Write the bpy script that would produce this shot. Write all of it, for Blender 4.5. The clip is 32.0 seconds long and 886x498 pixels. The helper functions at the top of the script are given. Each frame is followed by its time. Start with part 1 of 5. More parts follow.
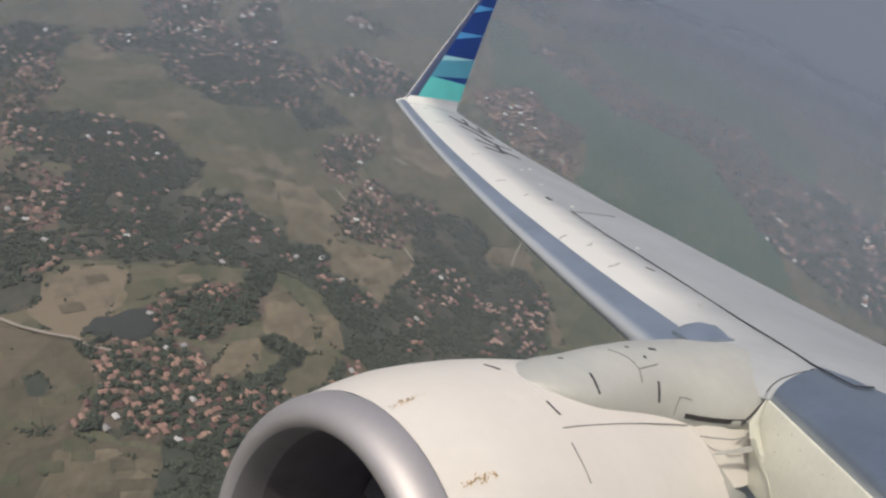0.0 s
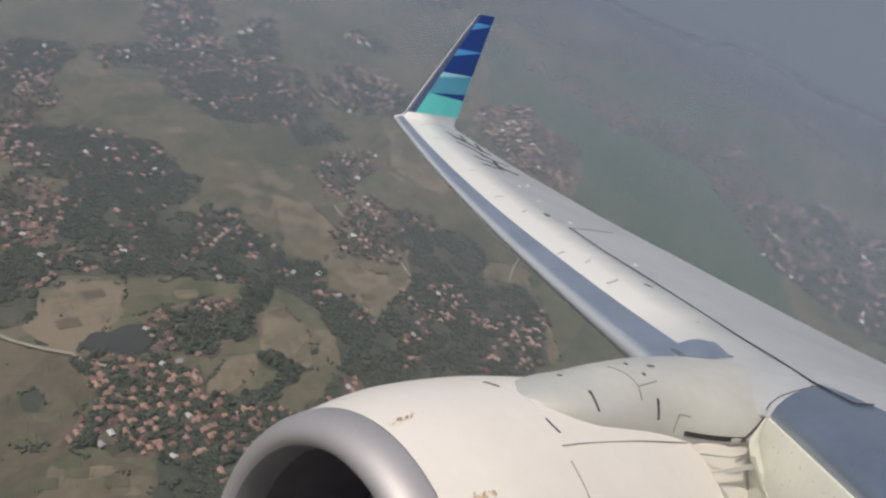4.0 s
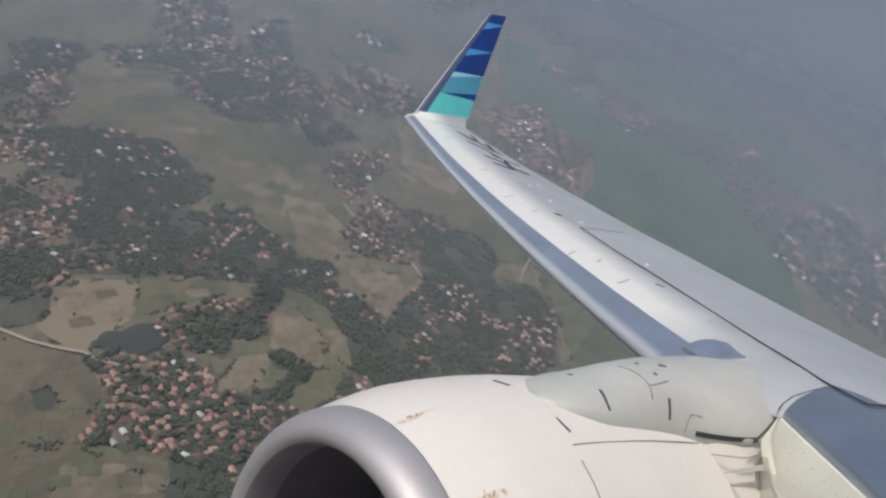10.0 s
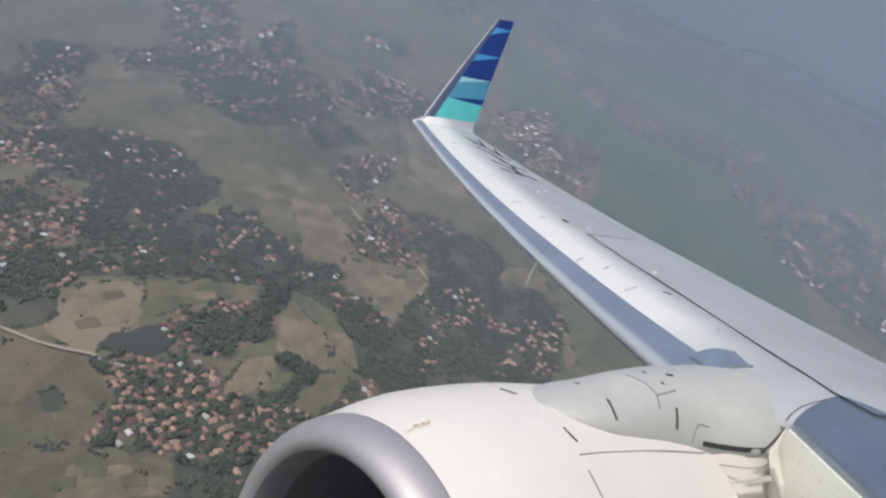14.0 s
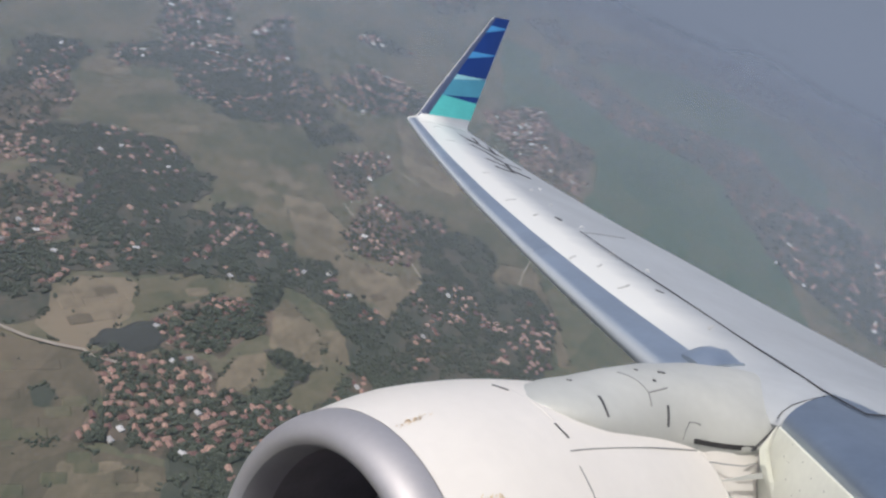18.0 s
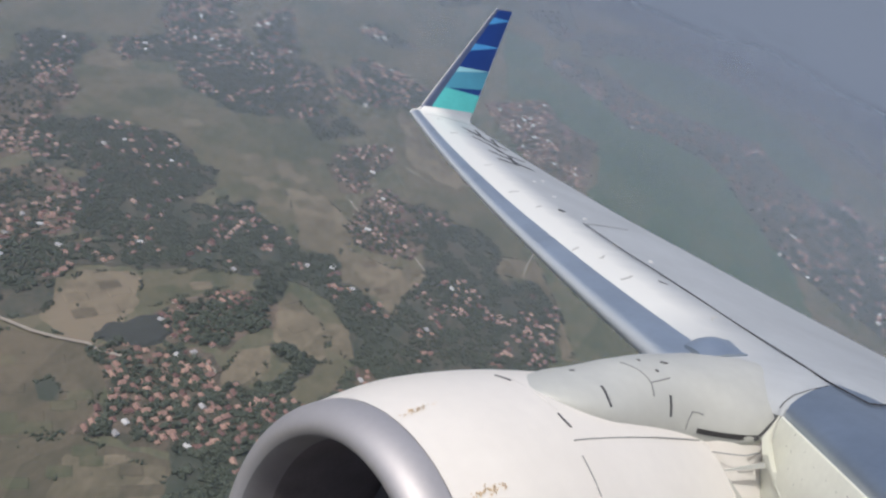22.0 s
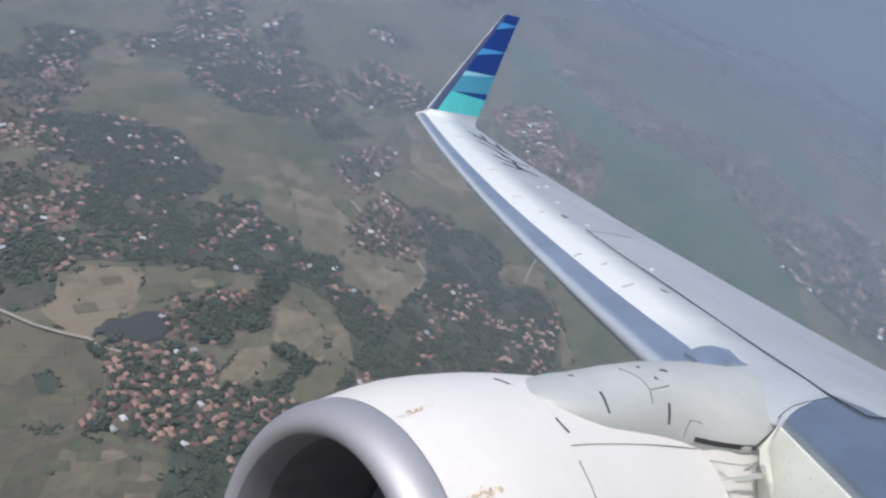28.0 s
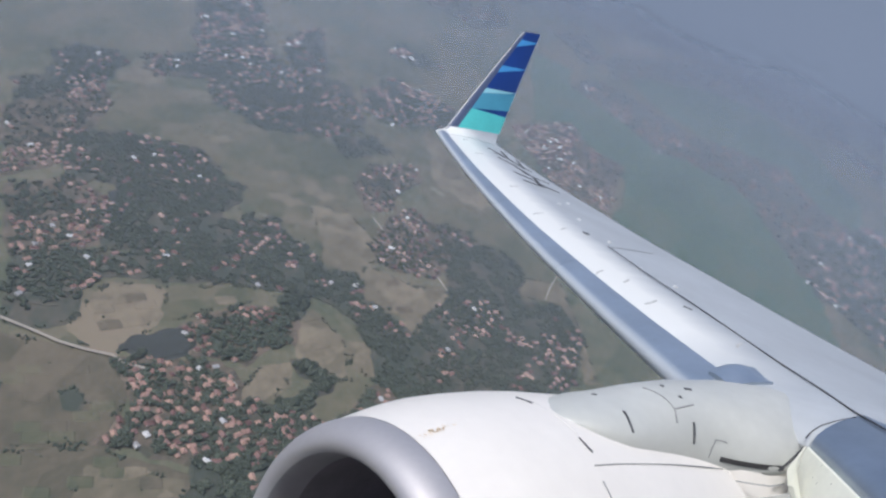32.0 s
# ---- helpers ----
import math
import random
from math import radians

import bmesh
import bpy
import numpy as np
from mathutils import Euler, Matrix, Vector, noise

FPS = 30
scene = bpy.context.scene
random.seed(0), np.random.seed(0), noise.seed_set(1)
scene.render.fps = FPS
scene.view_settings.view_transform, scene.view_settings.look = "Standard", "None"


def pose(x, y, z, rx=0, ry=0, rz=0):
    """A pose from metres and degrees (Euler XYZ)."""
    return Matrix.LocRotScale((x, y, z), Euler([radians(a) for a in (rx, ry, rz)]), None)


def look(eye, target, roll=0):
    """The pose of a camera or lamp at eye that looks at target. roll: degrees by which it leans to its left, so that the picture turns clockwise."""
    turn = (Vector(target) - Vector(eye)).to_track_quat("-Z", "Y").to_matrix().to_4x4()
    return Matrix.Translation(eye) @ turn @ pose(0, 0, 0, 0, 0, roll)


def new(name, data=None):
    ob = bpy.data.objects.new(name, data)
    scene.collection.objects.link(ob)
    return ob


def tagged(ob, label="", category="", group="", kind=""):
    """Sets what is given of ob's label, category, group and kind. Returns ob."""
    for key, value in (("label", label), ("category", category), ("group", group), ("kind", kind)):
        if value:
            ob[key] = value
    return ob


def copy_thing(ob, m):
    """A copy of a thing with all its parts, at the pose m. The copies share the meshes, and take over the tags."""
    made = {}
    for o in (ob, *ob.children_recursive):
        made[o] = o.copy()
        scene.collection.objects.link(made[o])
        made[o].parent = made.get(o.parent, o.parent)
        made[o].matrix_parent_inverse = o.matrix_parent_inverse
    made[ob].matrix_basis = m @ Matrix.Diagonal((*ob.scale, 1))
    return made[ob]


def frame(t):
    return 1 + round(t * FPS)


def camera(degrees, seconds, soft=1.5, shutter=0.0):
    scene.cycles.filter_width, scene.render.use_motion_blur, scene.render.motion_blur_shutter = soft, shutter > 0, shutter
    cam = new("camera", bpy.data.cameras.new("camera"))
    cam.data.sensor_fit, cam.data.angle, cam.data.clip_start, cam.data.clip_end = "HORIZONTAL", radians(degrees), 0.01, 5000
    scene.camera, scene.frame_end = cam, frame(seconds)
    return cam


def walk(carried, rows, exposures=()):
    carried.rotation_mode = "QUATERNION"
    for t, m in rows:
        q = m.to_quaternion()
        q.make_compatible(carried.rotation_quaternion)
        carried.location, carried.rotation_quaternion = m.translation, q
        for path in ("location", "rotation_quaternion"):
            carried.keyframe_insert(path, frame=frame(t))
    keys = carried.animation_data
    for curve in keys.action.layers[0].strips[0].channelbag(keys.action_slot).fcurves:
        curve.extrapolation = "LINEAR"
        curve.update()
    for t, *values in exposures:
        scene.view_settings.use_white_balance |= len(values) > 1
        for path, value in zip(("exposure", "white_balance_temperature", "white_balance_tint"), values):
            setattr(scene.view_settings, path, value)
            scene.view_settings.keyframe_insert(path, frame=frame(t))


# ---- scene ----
# The airliner banks to its right over farmland; the window seat rides with it.
AIR = pose(2.982, -0.693, 618.691, 0.0743, 26.893, 132.751)
cam = camera(57.0, 32.0, soft=2.4)
PATH = [
    (0, 1.657, 1.722, 2.324, 81.140, -3.160, -127.205),
    (0.5, 1.659, 1.721, 2.325, 81.781, -2.846, -126.918),
    (1, 1.666, 1.721, 2.325, 82.050, -2.935, -127.024),
    (1.5, 1.672, 1.721, 2.323, 81.929, -3.216, -127.409),
    (2, 1.670, 1.722, 2.324, 81.847, -3.280, -127.496),
    (2.5, 1.665, 1.726, 2.325, 81.962, -3.259, -127.675),
    (3, 1.663, 1.729, 2.326, 82.148, -3.215, -127.619),
    (3.5, 1.665, 1.728, 2.326, 82.252, -3.157, -127.446),
    (5.5, 1.671, 1.725, 2.335, 82.227, -3.556, -127.244),
    (6, 1.669, 1.725, 2.334, 82.567, -3.398, -127.033),
    (6.5, 1.668, 1.725, 2.332, 82.523, -3.417, -127.090),
    (7, 1.671, 1.725, 2.330, 82.194, -3.690, -127.173),
    (7.5, 1.671, 1.725, 2.329, 82.241, -3.551, -126.833),
    (8, 1.670, 1.724, 2.329, 82.335, -3.223, -126.921),
    (8.5, 1.672, 1.722, 2.330, 81.866, -3.745, -126.907),
    (9, 1.674, 1.721, 2.328, 81.894, -3.620, -126.957),
    (9.5, 1.672, 1.720, 2.323, 82.173, -3.084, -126.671),
    (10, 1.669, 1.722, 2.318, 82.217, -3.285, -126.615),
    (10.5, 1.666, 1.724, 2.316, 82.017, -3.460, -126.692),
    (11, 1.667, 1.724, 2.322, 82.155, -3.458, -126.508),
    (11.5, 1.672, 1.725, 2.330, 82.431, -3.347, -126.141),
    (12, 1.677, 1.723, 2.332, 82.583, -3.392, -125.882),
    (12.5, 1.676, 1.723, 2.329, 82.606, -3.309, -125.885),
    (13, 1.676, 1.723, 2.330, 82.502, -3.320, -125.961),
    (13.5, 1.677, 1.723, 2.335, 82.590, -3.319, -125.873),
    (14, 1.680, 1.723, 2.338, 82.456, -3.606, -126.117),
    (14.5, 1.683, 1.723, 2.337, 82.320, -3.959, -126.392),
    (16.5, 1.677, 1.726, 2.331, 82.339, -3.941, -125.970),
    (17, 1.678, 1.724, 2.328, 82.382, -3.915, -126.006),
    (17.5, 1.678, 1.723, 2.325, 82.470, -4.050, -126.330),
    (18, 1.677, 1.722, 2.325, 82.356, -4.104, -126.506),
    (18.5, 1.676, 1.723, 2.322, 82.504, -4.079, -126.552),
    (19, 1.674, 1.723, 2.318, 82.640, -4.012, -126.455),
    (19.5, 1.671, 1.724, 2.318, 82.337, -4.045, -126.411),
    (20, 1.668, 1.724, 2.317, 82.030, -4.281, -126.442),
    (20.5, 1.666, 1.724, 2.314, 82.089, -4.157, -126.421),
    (21, 1.666, 1.724, 2.314, 82.045, -4.139, -126.415),
    (21.5, 1.665, 1.725, 2.316, 81.920, -3.865, -126.312),
    (22, 1.666, 1.724, 2.314, 81.855, -3.909, -126.298),
    (22.5, 1.667, 1.723, 2.312, 81.904, -4.103, -126.321),
    (23, 1.667, 1.722, 2.311, 81.914, -4.157, -126.322),
    (23.5, 1.666, 1.722, 2.307, 82.106, -4.189, -126.333),
    (24, 1.665, 1.722, 2.301, 82.322, -4.320, -126.595),
    (24.5, 1.662, 1.721, 2.294, 82.549, -4.298, -126.628),
    (25, 1.659, 1.722, 2.290, 82.549, -4.399, -126.385),
    (25.5, 1.657, 1.722, 2.288, 82.261, -4.553, -126.342),
    (27.5, 1.661, 1.724, 2.303, 82.477, -4.766, -125.875),
    (28, 1.660, 1.725, 2.306, 82.091, -5.250, -125.941),
    (28.5, 1.661, 1.727, 2.310, 81.984, -5.384, -125.956),
    (29, 1.664, 1.728, 2.311, 82.583, -5.222, -125.730),
    (29.5, 1.665, 1.727, 2.312, 82.550, -5.086, -125.829),
    (30, 1.666, 1.727, 2.317, 82.166, -5.694, -125.762),
    (30.5, 1.668, 1.726, 2.319, 82.175, -5.747, -125.447),
    (31, 1.669, 1.727, 2.317, 82.196, -5.783, -125.159),
    (31.5, 1.668, 1.726, 2.315, 82.734, -5.211, -124.762),
    (32, 1.665, 1.727, 2.315, 83.118, -4.886, -124.505),
]
walk(cam, [(t, AIR @ pose(x, y, z, rx, ry, rz)) for t, x, y, z, rx, ry, rz in PATH],
     exposures=[(0, -0.22, 6950, 10), (9, -0.22, 6600, 10), (13, -0.04, 6380, 10), (22, -0.05, 6350, 10), (25, 0.0, 6150, 10), (28, 0.06, 5950, 10), (32, 0.06, 5950, 10)])

# ---- light ----
SUN_WAY = Vector((-0.35, -0.28, 0.895)).normalized()      # towards the sun
world = bpy.data.worlds.new("sky")
scene.world = world
world.use_nodes = True
sky = world.node_tree.nodes.new("ShaderNodeTexSky")
sky.sky_type, sky.sun_disc = "NISHITA", False
sky.sun_elevation = math.asin(SUN_WAY.z)
sky.sun_rotation = math.atan2(SUN_WAY.x, SUN_WAY.y)
sky.dust_density, sky.altitude = 5.0, 600
world.node_tree.nodes["Background"].inputs["Strength"].default_value = 0.13
world.node_tree.links.new(sky.outputs[0], world.node_tree.nodes["Background"].inputs["Color"])
lamp = bpy.data.lights.new("sun", "SUN")
lamp.energy, lamp.angle, lamp.color = 2.7, radians(0.6), (1.0, 0.95, 0.87)
sun = new("sun", lamp)
sun.matrix_world = look(SUN_WAY * 100, (0, 0, 0))


# ---- materials ----
def material(name, base, rough=0.6, metal=0.0, vary=0.15, scale=1.0, fine=12.0, bump=0.0, second=None, island="", coat=0.0, spread=(0.6, 1.35)):
    """A paint, metal or earth with stains at two scales, and a shift of tint from piece to piece if asked."""
    m = bpy.data.materials.new(name)
    m.use_nodes = True
    n, l = m.node_tree.nodes, m.node_tree.links
    b = n["Principled BSDF"]
    b.inputs["Roughness"].default_value, b.inputs["Metallic"].default_value = rough, metal
    b.inputs["Coat Weight"].default_value = coat
    where = n.new("ShaderNodeNewGeometry") if island == "world" else n.new("ShaderNodeTexCoord")
    place = where.outputs["Position"] if island == "world" else where.outputs["Object"]
    big, small = n.new("ShaderNodeTexNoise"), n.new("ShaderNodeTexNoise")
    for node, s, detail in ((big, scale, 5), (small, scale * fine, 3)):
        node.inputs["Scale"].default_value, node.inputs["Detail"].default_value = s, detail
        l.new(place, node.inputs["Vector"])
    both = n.new("ShaderNodeMath")
    both.operation = "MULTIPLY_ADD"
    both.inputs[1].default_value = 0.35
    l.new(small.outputs["Fac"], both.inputs[0])
    l.new(big.outputs["Fac"], both.inputs[2])
    ramp = n.new("ShaderNodeValToRGB")
    dark = [c * (1 - vary) for c in base] if second is None else second
    ramp.color_ramp.elements[0].position, ramp.color_ramp.elements[1].position = 0.45, 0.9
    ramp.color_ramp.elements[0].color, ramp.color_ramp.elements[1].color = (*dark, 1), (*base, 1)
    l.new(both.outputs[0], ramp.inputs["Fac"])
    colour = ramp.outputs["Color"]
    if island in ("island", "object"):
        source = n.new("ShaderNodeNewGeometry").outputs["Random Per Island"] if island == "island" else n.new("ShaderNodeObjectInfo").outputs["Random"]
        shift = n.new("ShaderNodeHueSaturation")
        hue, val = n.new("ShaderNodeMapRange"), n.new("ShaderNodeMapRange")
        hue.inputs["To Min"].default_value, hue.inputs["To Max"].default_value = 0.485, 0.515
        val.inputs["To Min"].default_value, val.inputs["To Max"].default_value = spread
        l.new(source, hue.inputs["Value"])
        l.new(source, val.inputs["Value"])
        l.new(hue.outputs[0], shift.inputs["Hue"])
        l.new(val.outputs[0], shift.inputs["Value"])
        l.new(colour, shift.inputs["Color"])
        colour = shift.outputs["Color"]
    l.new(colour, b.inputs["Base Color"])
    if bump:
        rise = n.new("ShaderNodeBump")
        rise.inputs["Strength"].default_value, rise.inputs["Distance"].default_value = bump, 0.02
        l.new(both.outputs[0], rise.inputs["Height"])
        l.new(rise.outputs[0], b.inputs["Normal"])
    return m


COWL_PAINT = material("cowl_paint", (0.80, 0.76, 0.71), 0.36, 0.0, 0.08, 1.3, 10)
PYLON_PAINT = material("pylon_paint", (0.52, 0.525, 0.495), 0.33, 0.0, 0.14, 1.6, 8)
CREAM = material("cream_primer", (0.76, 0.76, 0.66), 0.5, 0.0, 0.12, 3.0, 8)
ROOT_METAL = material("root_metal", (0.42, 0.475, 0.54), 0.36, 0.85, 0.2, 1.5, 10)
LIP_METAL = material("lip_metal", (0.575, 0.55, 0.555), 0.58, 0.72, 0.1, 2.0, 16)
# greyer than the lip: shade inside the inlet is painted into this colour
THROAT = material("shaded_throat_metal", (0.36, 0.35, 0.355), 0.5, 0.6, 0.15, 4.0, 10)
DUCT = material("duct_lining", (0.17, 0.15, 0.155), 0.5, 0.0, 0.3, 5.0, 8)
FAN_METAL = material("fan_metal", (0.24, 0.23, 0.24), 0.45, 0.6, 0.2, 6, 6)
BLACK = material("black_sealant", (0.045, 0.043, 0.045), 0.6, 0.0, 0.3, 6.0, 8)
GREY_MARK = material("worn_black_and_gap_shade", (0.075, 0.075, 0.08), 0.6, 0.0, 0.5, 2.0, 12)
SMUDGE = material("oil_smudge", (0.63, 0.625, 0.60), 0.5, 0.0, 0.35, 9, 6)
SEAMW = material("pale_seam", (0.74, 0.71, 0.67), 0.5, 0.0, 0.1, 6, 8)
SEAM_GREY = material("fine_seam", (0.26, 0.26, 0.26), 0.6, 0.0, 0.2, 6, 8)
STAIN = material("scuffed_primer", (0.80, 0.64, 0.42), 0.6, 0.0, 0.15, 14, 6)
NAVY = material("navy_paint", (0.012, 0.045, 0.22), 0.28, 0.0, 0.15, 2, 8, coat=0.4)
BLUE = material("blue_paint", (0.08, 0.32, 0.64), 0.28, 0.0, 0.15, 2, 8, coat=0.4)
STEEL_BLUE = material("steel_blue_paint", (0.09, 0.33, 0.45), 0.28, 0.0, 0.15, 2, 8, coat=0.4)
PALE_BLUE = material("pale_blue_paint", (0.32, 0.62, 0.68), 0.28, 0.0, 0.12, 2, 8, coat=0.4)
SLATE = material("slate_blue_paint", (0.09, 0.115, 0.19), 0.3, 0.2, 0.15, 2, 8, coat=0.3)
TURQUOISE = material("turquoise_paint", (0.12, 0.58, 0.55), 0.28, 0.0, 0.15, 2, 8, coat=0.4)
HULL_PAINT = material("hull_paint", (0.78, 0.78, 0.77), 0.32, 0.0, 0.08, 0.8, 10)
LEAF = material("foliage", (0.076, 0.090, 0.064), 0.95, 0.0, 0.45, 0.05, 10, island="island", second=(0.052, 0.064, 0.046), spread=(0.8, 1.2))
BARK = material("bark", (0.16, 0.12, 0.09), 0.9, 0.0, 0.3, 2.0, 8)
TILE_ROOF = material("clay_tile_roof", (0.30, 0.178, 0.148), 0.85, 0.0, 0.35, 0.3, 10, island="object", spread=(0.5, 1.6))
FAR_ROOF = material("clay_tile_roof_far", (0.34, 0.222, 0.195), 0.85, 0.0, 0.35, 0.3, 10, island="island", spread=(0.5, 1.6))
PALE_ROOF = material("pale_metal_roof", (0.46, 0.45, 0.44), 0.5, 0.0, 0.2, 0.3, 10, island="object")
BRIGHT_ROOF = material("bright_metal_roof", (0.72, 0.71, 0.69), 0.5, 0.0, 0.3, 0.1, 10)
PLASTER = material("plaster_wall", (0.55, 0.50, 0.43), 0.85, 0.0, 0.25, 0.4, 8, island="object")
DIRT_ROAD = material("pale_dirt_road", (0.34, 0.30, 0.25), 0.9, 0.0, 0.2, 0.05, 20)
POND = material("pond_water", (0.046, 0.052, 0.048), 0.85, 0.0, 0.2, 0.03, 9)


def farmland(name, cell, low, mid_tint, high):
    """Parcels of rice land, each of its own tint, with mottling."""
    m = bpy.data.materials.new(name)
    m.use_nodes = True
    n, l = m.node_tree.nodes, m.node_tree.links
    b = n["Principled BSDF"]
    b.inputs["Roughness"].default_value = 0.95
    at = n.new("ShaderNodeNewGeometry")
    turn = n.new("ShaderNodeMapping")
    turn.inputs["Rotation"].default_value = (0, 0, 0.5)
    turn.inputs["Scale"].default_value = (1.0, 0.55, 1.0)
    l.new(at.outputs["Position"], turn.inputs["Vector"])
    cells = n.new("ShaderNodeTexVoronoi")
    cells.inputs["Scale"].default_value, cells.inputs["Randomness"].default_value = cell, 0.8
    l.new(turn.outputs[0], cells.inputs["Vector"])
    broad, mottle = n.new("ShaderNodeTexNoise"), n.new("ShaderNodeTexNoise")
    for node, s in ((broad, 0.0035), (mottle, 0.03)):
        node.inputs["Scale"].default_value, node.inputs["Detail"].default_value = s, 6
        l.new(at.outputs["Position"], node.inputs["Vector"])
    sep = n.new("ShaderNodeSeparateColor")
    l.new(cells.outputs["Color"], sep.inputs[0])
    mix1 = n.new("ShaderNodeMath")
    mix1.operation = "MULTIPLY_ADD"
    mix1.inputs[1].default_value = 0.24
    l.new(sep.outputs[0], mix1.inputs[0])
    l.new(broad.outputs["Fac"], mix1.inputs[2])
    grain = n.new("ShaderNodeTexNoise")
    grain.inputs["Scale"].default_value, grain.inputs["Detail"].default_value, grain.inputs["Roughness"].default_value = 0.11, 6, 0.66
    l.new(turn.outputs[0], grain.inputs["Vector"])
    mix0 = n.new("ShaderNodeMath")
    mix0.operation, mix0.inputs[1].default_value = "MULTIPLY_ADD", 0.55
    l.new(grain.outputs["Fac"], mix0.inputs[0])
    l.new(mix1.outputs[0], mix0.inputs[2])
    mix2 = n.new("ShaderNodeMath")
    mix2.operation = "MULTIPLY_ADD"
    mix2.inputs[1].default_value = 0.5
    l.new(mottle.outputs["Fac"], mix2.inputs[0])
    l.new(mix0.outputs[0], mix2.inputs[2])
    ramp = n.new("ShaderNodeValToRGB")
    e = ramp.color_ramp.elements
    e[0].position, e[0].color = 0.66, (*low, 1)
    e[1].position, e[1].color = 1.0, (*high, 1)
    mid = e.new(0.83)
    mid.color = (*mid_tint, 1)
    even = n.new("ShaderNodeMath")
    even.operation, even.inputs[1].default_value = "MULTIPLY", 0.77
    l.new(mix2.outputs[0], even.inputs[0])
    l.new(even.outputs[0], ramp.inputs["Fac"])
    l.new(ramp.outputs[0], b.inputs["Base Color"])
    return m


FARMLAND = farmland("farmland", 0.018, (0.058, 0.076, 0.048), (0.098, 0.104, 0.066), (0.150, 0.132, 0.090))
STRAW = farmland("dry_stubble", 0.03, (0.096, 0.090, 0.060), (0.142, 0.122, 0.084), (0.21, 0.172, 0.122))
UNDERGROWTH = farmland("undergrowth", 0.06, (0.044, 0.055, 0.042), (0.058, 0.067, 0.052), (0.098, 0.090, 0.070))
BROWN = farmland("olive_stubble", 0.02, (0.066, 0.076, 0.047), (0.094, 0.096, 0.060), (0.136, 0.120, 0.080))
SOIL = farmland("brown_soil", 0.02, (0.070, 0.066, 0.046), (0.096, 0.086, 0.060), (0.136, 0.114, 0.080))
RICE = farmland("green_rice", 0.012, (0.044, 0.084, 0.050), (0.056, 0.102, 0.060), (0.082, 0.112, 0.070))
YARDS = farmland("village_yards", 0.08, (0.050, 0.056, 0.040), (0.092, 0.080, 0.060), (0.16, 0.125, 0.095))


def wing_skin():
    """Grey wing paint, cream-white and streaked just behind the slats, with shade painted in near the root."""
    m = material("wing_paint", (0.455, 0.478, 0.50), 0.36, 0.0, 0.2, 0.9, 9)
    n, l = m.node_tree.nodes, m.node_tree.links
    b = n["Principled BSDF"]
    grey = b.inputs["Base Color"].links[0].from_socket
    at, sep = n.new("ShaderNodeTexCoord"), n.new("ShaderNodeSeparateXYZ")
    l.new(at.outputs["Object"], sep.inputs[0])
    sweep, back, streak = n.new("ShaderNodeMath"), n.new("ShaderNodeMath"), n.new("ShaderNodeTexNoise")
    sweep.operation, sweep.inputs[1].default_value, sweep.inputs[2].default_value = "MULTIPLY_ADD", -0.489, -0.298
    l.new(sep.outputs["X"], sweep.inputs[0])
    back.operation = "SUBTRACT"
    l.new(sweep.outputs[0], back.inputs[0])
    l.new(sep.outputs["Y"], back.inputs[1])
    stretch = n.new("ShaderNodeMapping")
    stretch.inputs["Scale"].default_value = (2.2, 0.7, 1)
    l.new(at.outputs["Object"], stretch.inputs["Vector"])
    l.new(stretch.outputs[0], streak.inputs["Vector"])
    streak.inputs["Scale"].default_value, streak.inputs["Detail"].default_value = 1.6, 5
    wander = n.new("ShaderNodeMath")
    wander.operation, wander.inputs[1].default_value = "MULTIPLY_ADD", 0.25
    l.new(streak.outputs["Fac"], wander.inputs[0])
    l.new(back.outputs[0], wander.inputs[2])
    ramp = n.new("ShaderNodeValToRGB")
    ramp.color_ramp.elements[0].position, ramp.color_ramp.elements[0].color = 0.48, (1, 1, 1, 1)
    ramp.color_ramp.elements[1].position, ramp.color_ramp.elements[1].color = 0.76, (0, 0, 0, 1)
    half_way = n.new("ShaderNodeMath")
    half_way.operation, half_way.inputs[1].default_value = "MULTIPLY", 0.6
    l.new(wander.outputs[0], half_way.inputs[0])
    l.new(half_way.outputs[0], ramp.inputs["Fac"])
    # cream fades towards the root: shade of the curved skin put into the colour
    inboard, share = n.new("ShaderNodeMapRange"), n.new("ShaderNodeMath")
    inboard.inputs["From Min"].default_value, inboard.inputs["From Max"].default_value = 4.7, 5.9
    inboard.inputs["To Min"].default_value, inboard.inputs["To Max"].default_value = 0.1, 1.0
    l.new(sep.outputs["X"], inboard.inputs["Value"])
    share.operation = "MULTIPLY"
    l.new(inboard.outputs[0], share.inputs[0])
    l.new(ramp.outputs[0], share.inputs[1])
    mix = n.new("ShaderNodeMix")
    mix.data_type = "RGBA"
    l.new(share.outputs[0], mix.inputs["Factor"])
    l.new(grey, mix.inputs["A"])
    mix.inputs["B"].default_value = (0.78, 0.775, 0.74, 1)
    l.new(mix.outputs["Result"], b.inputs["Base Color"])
    return m


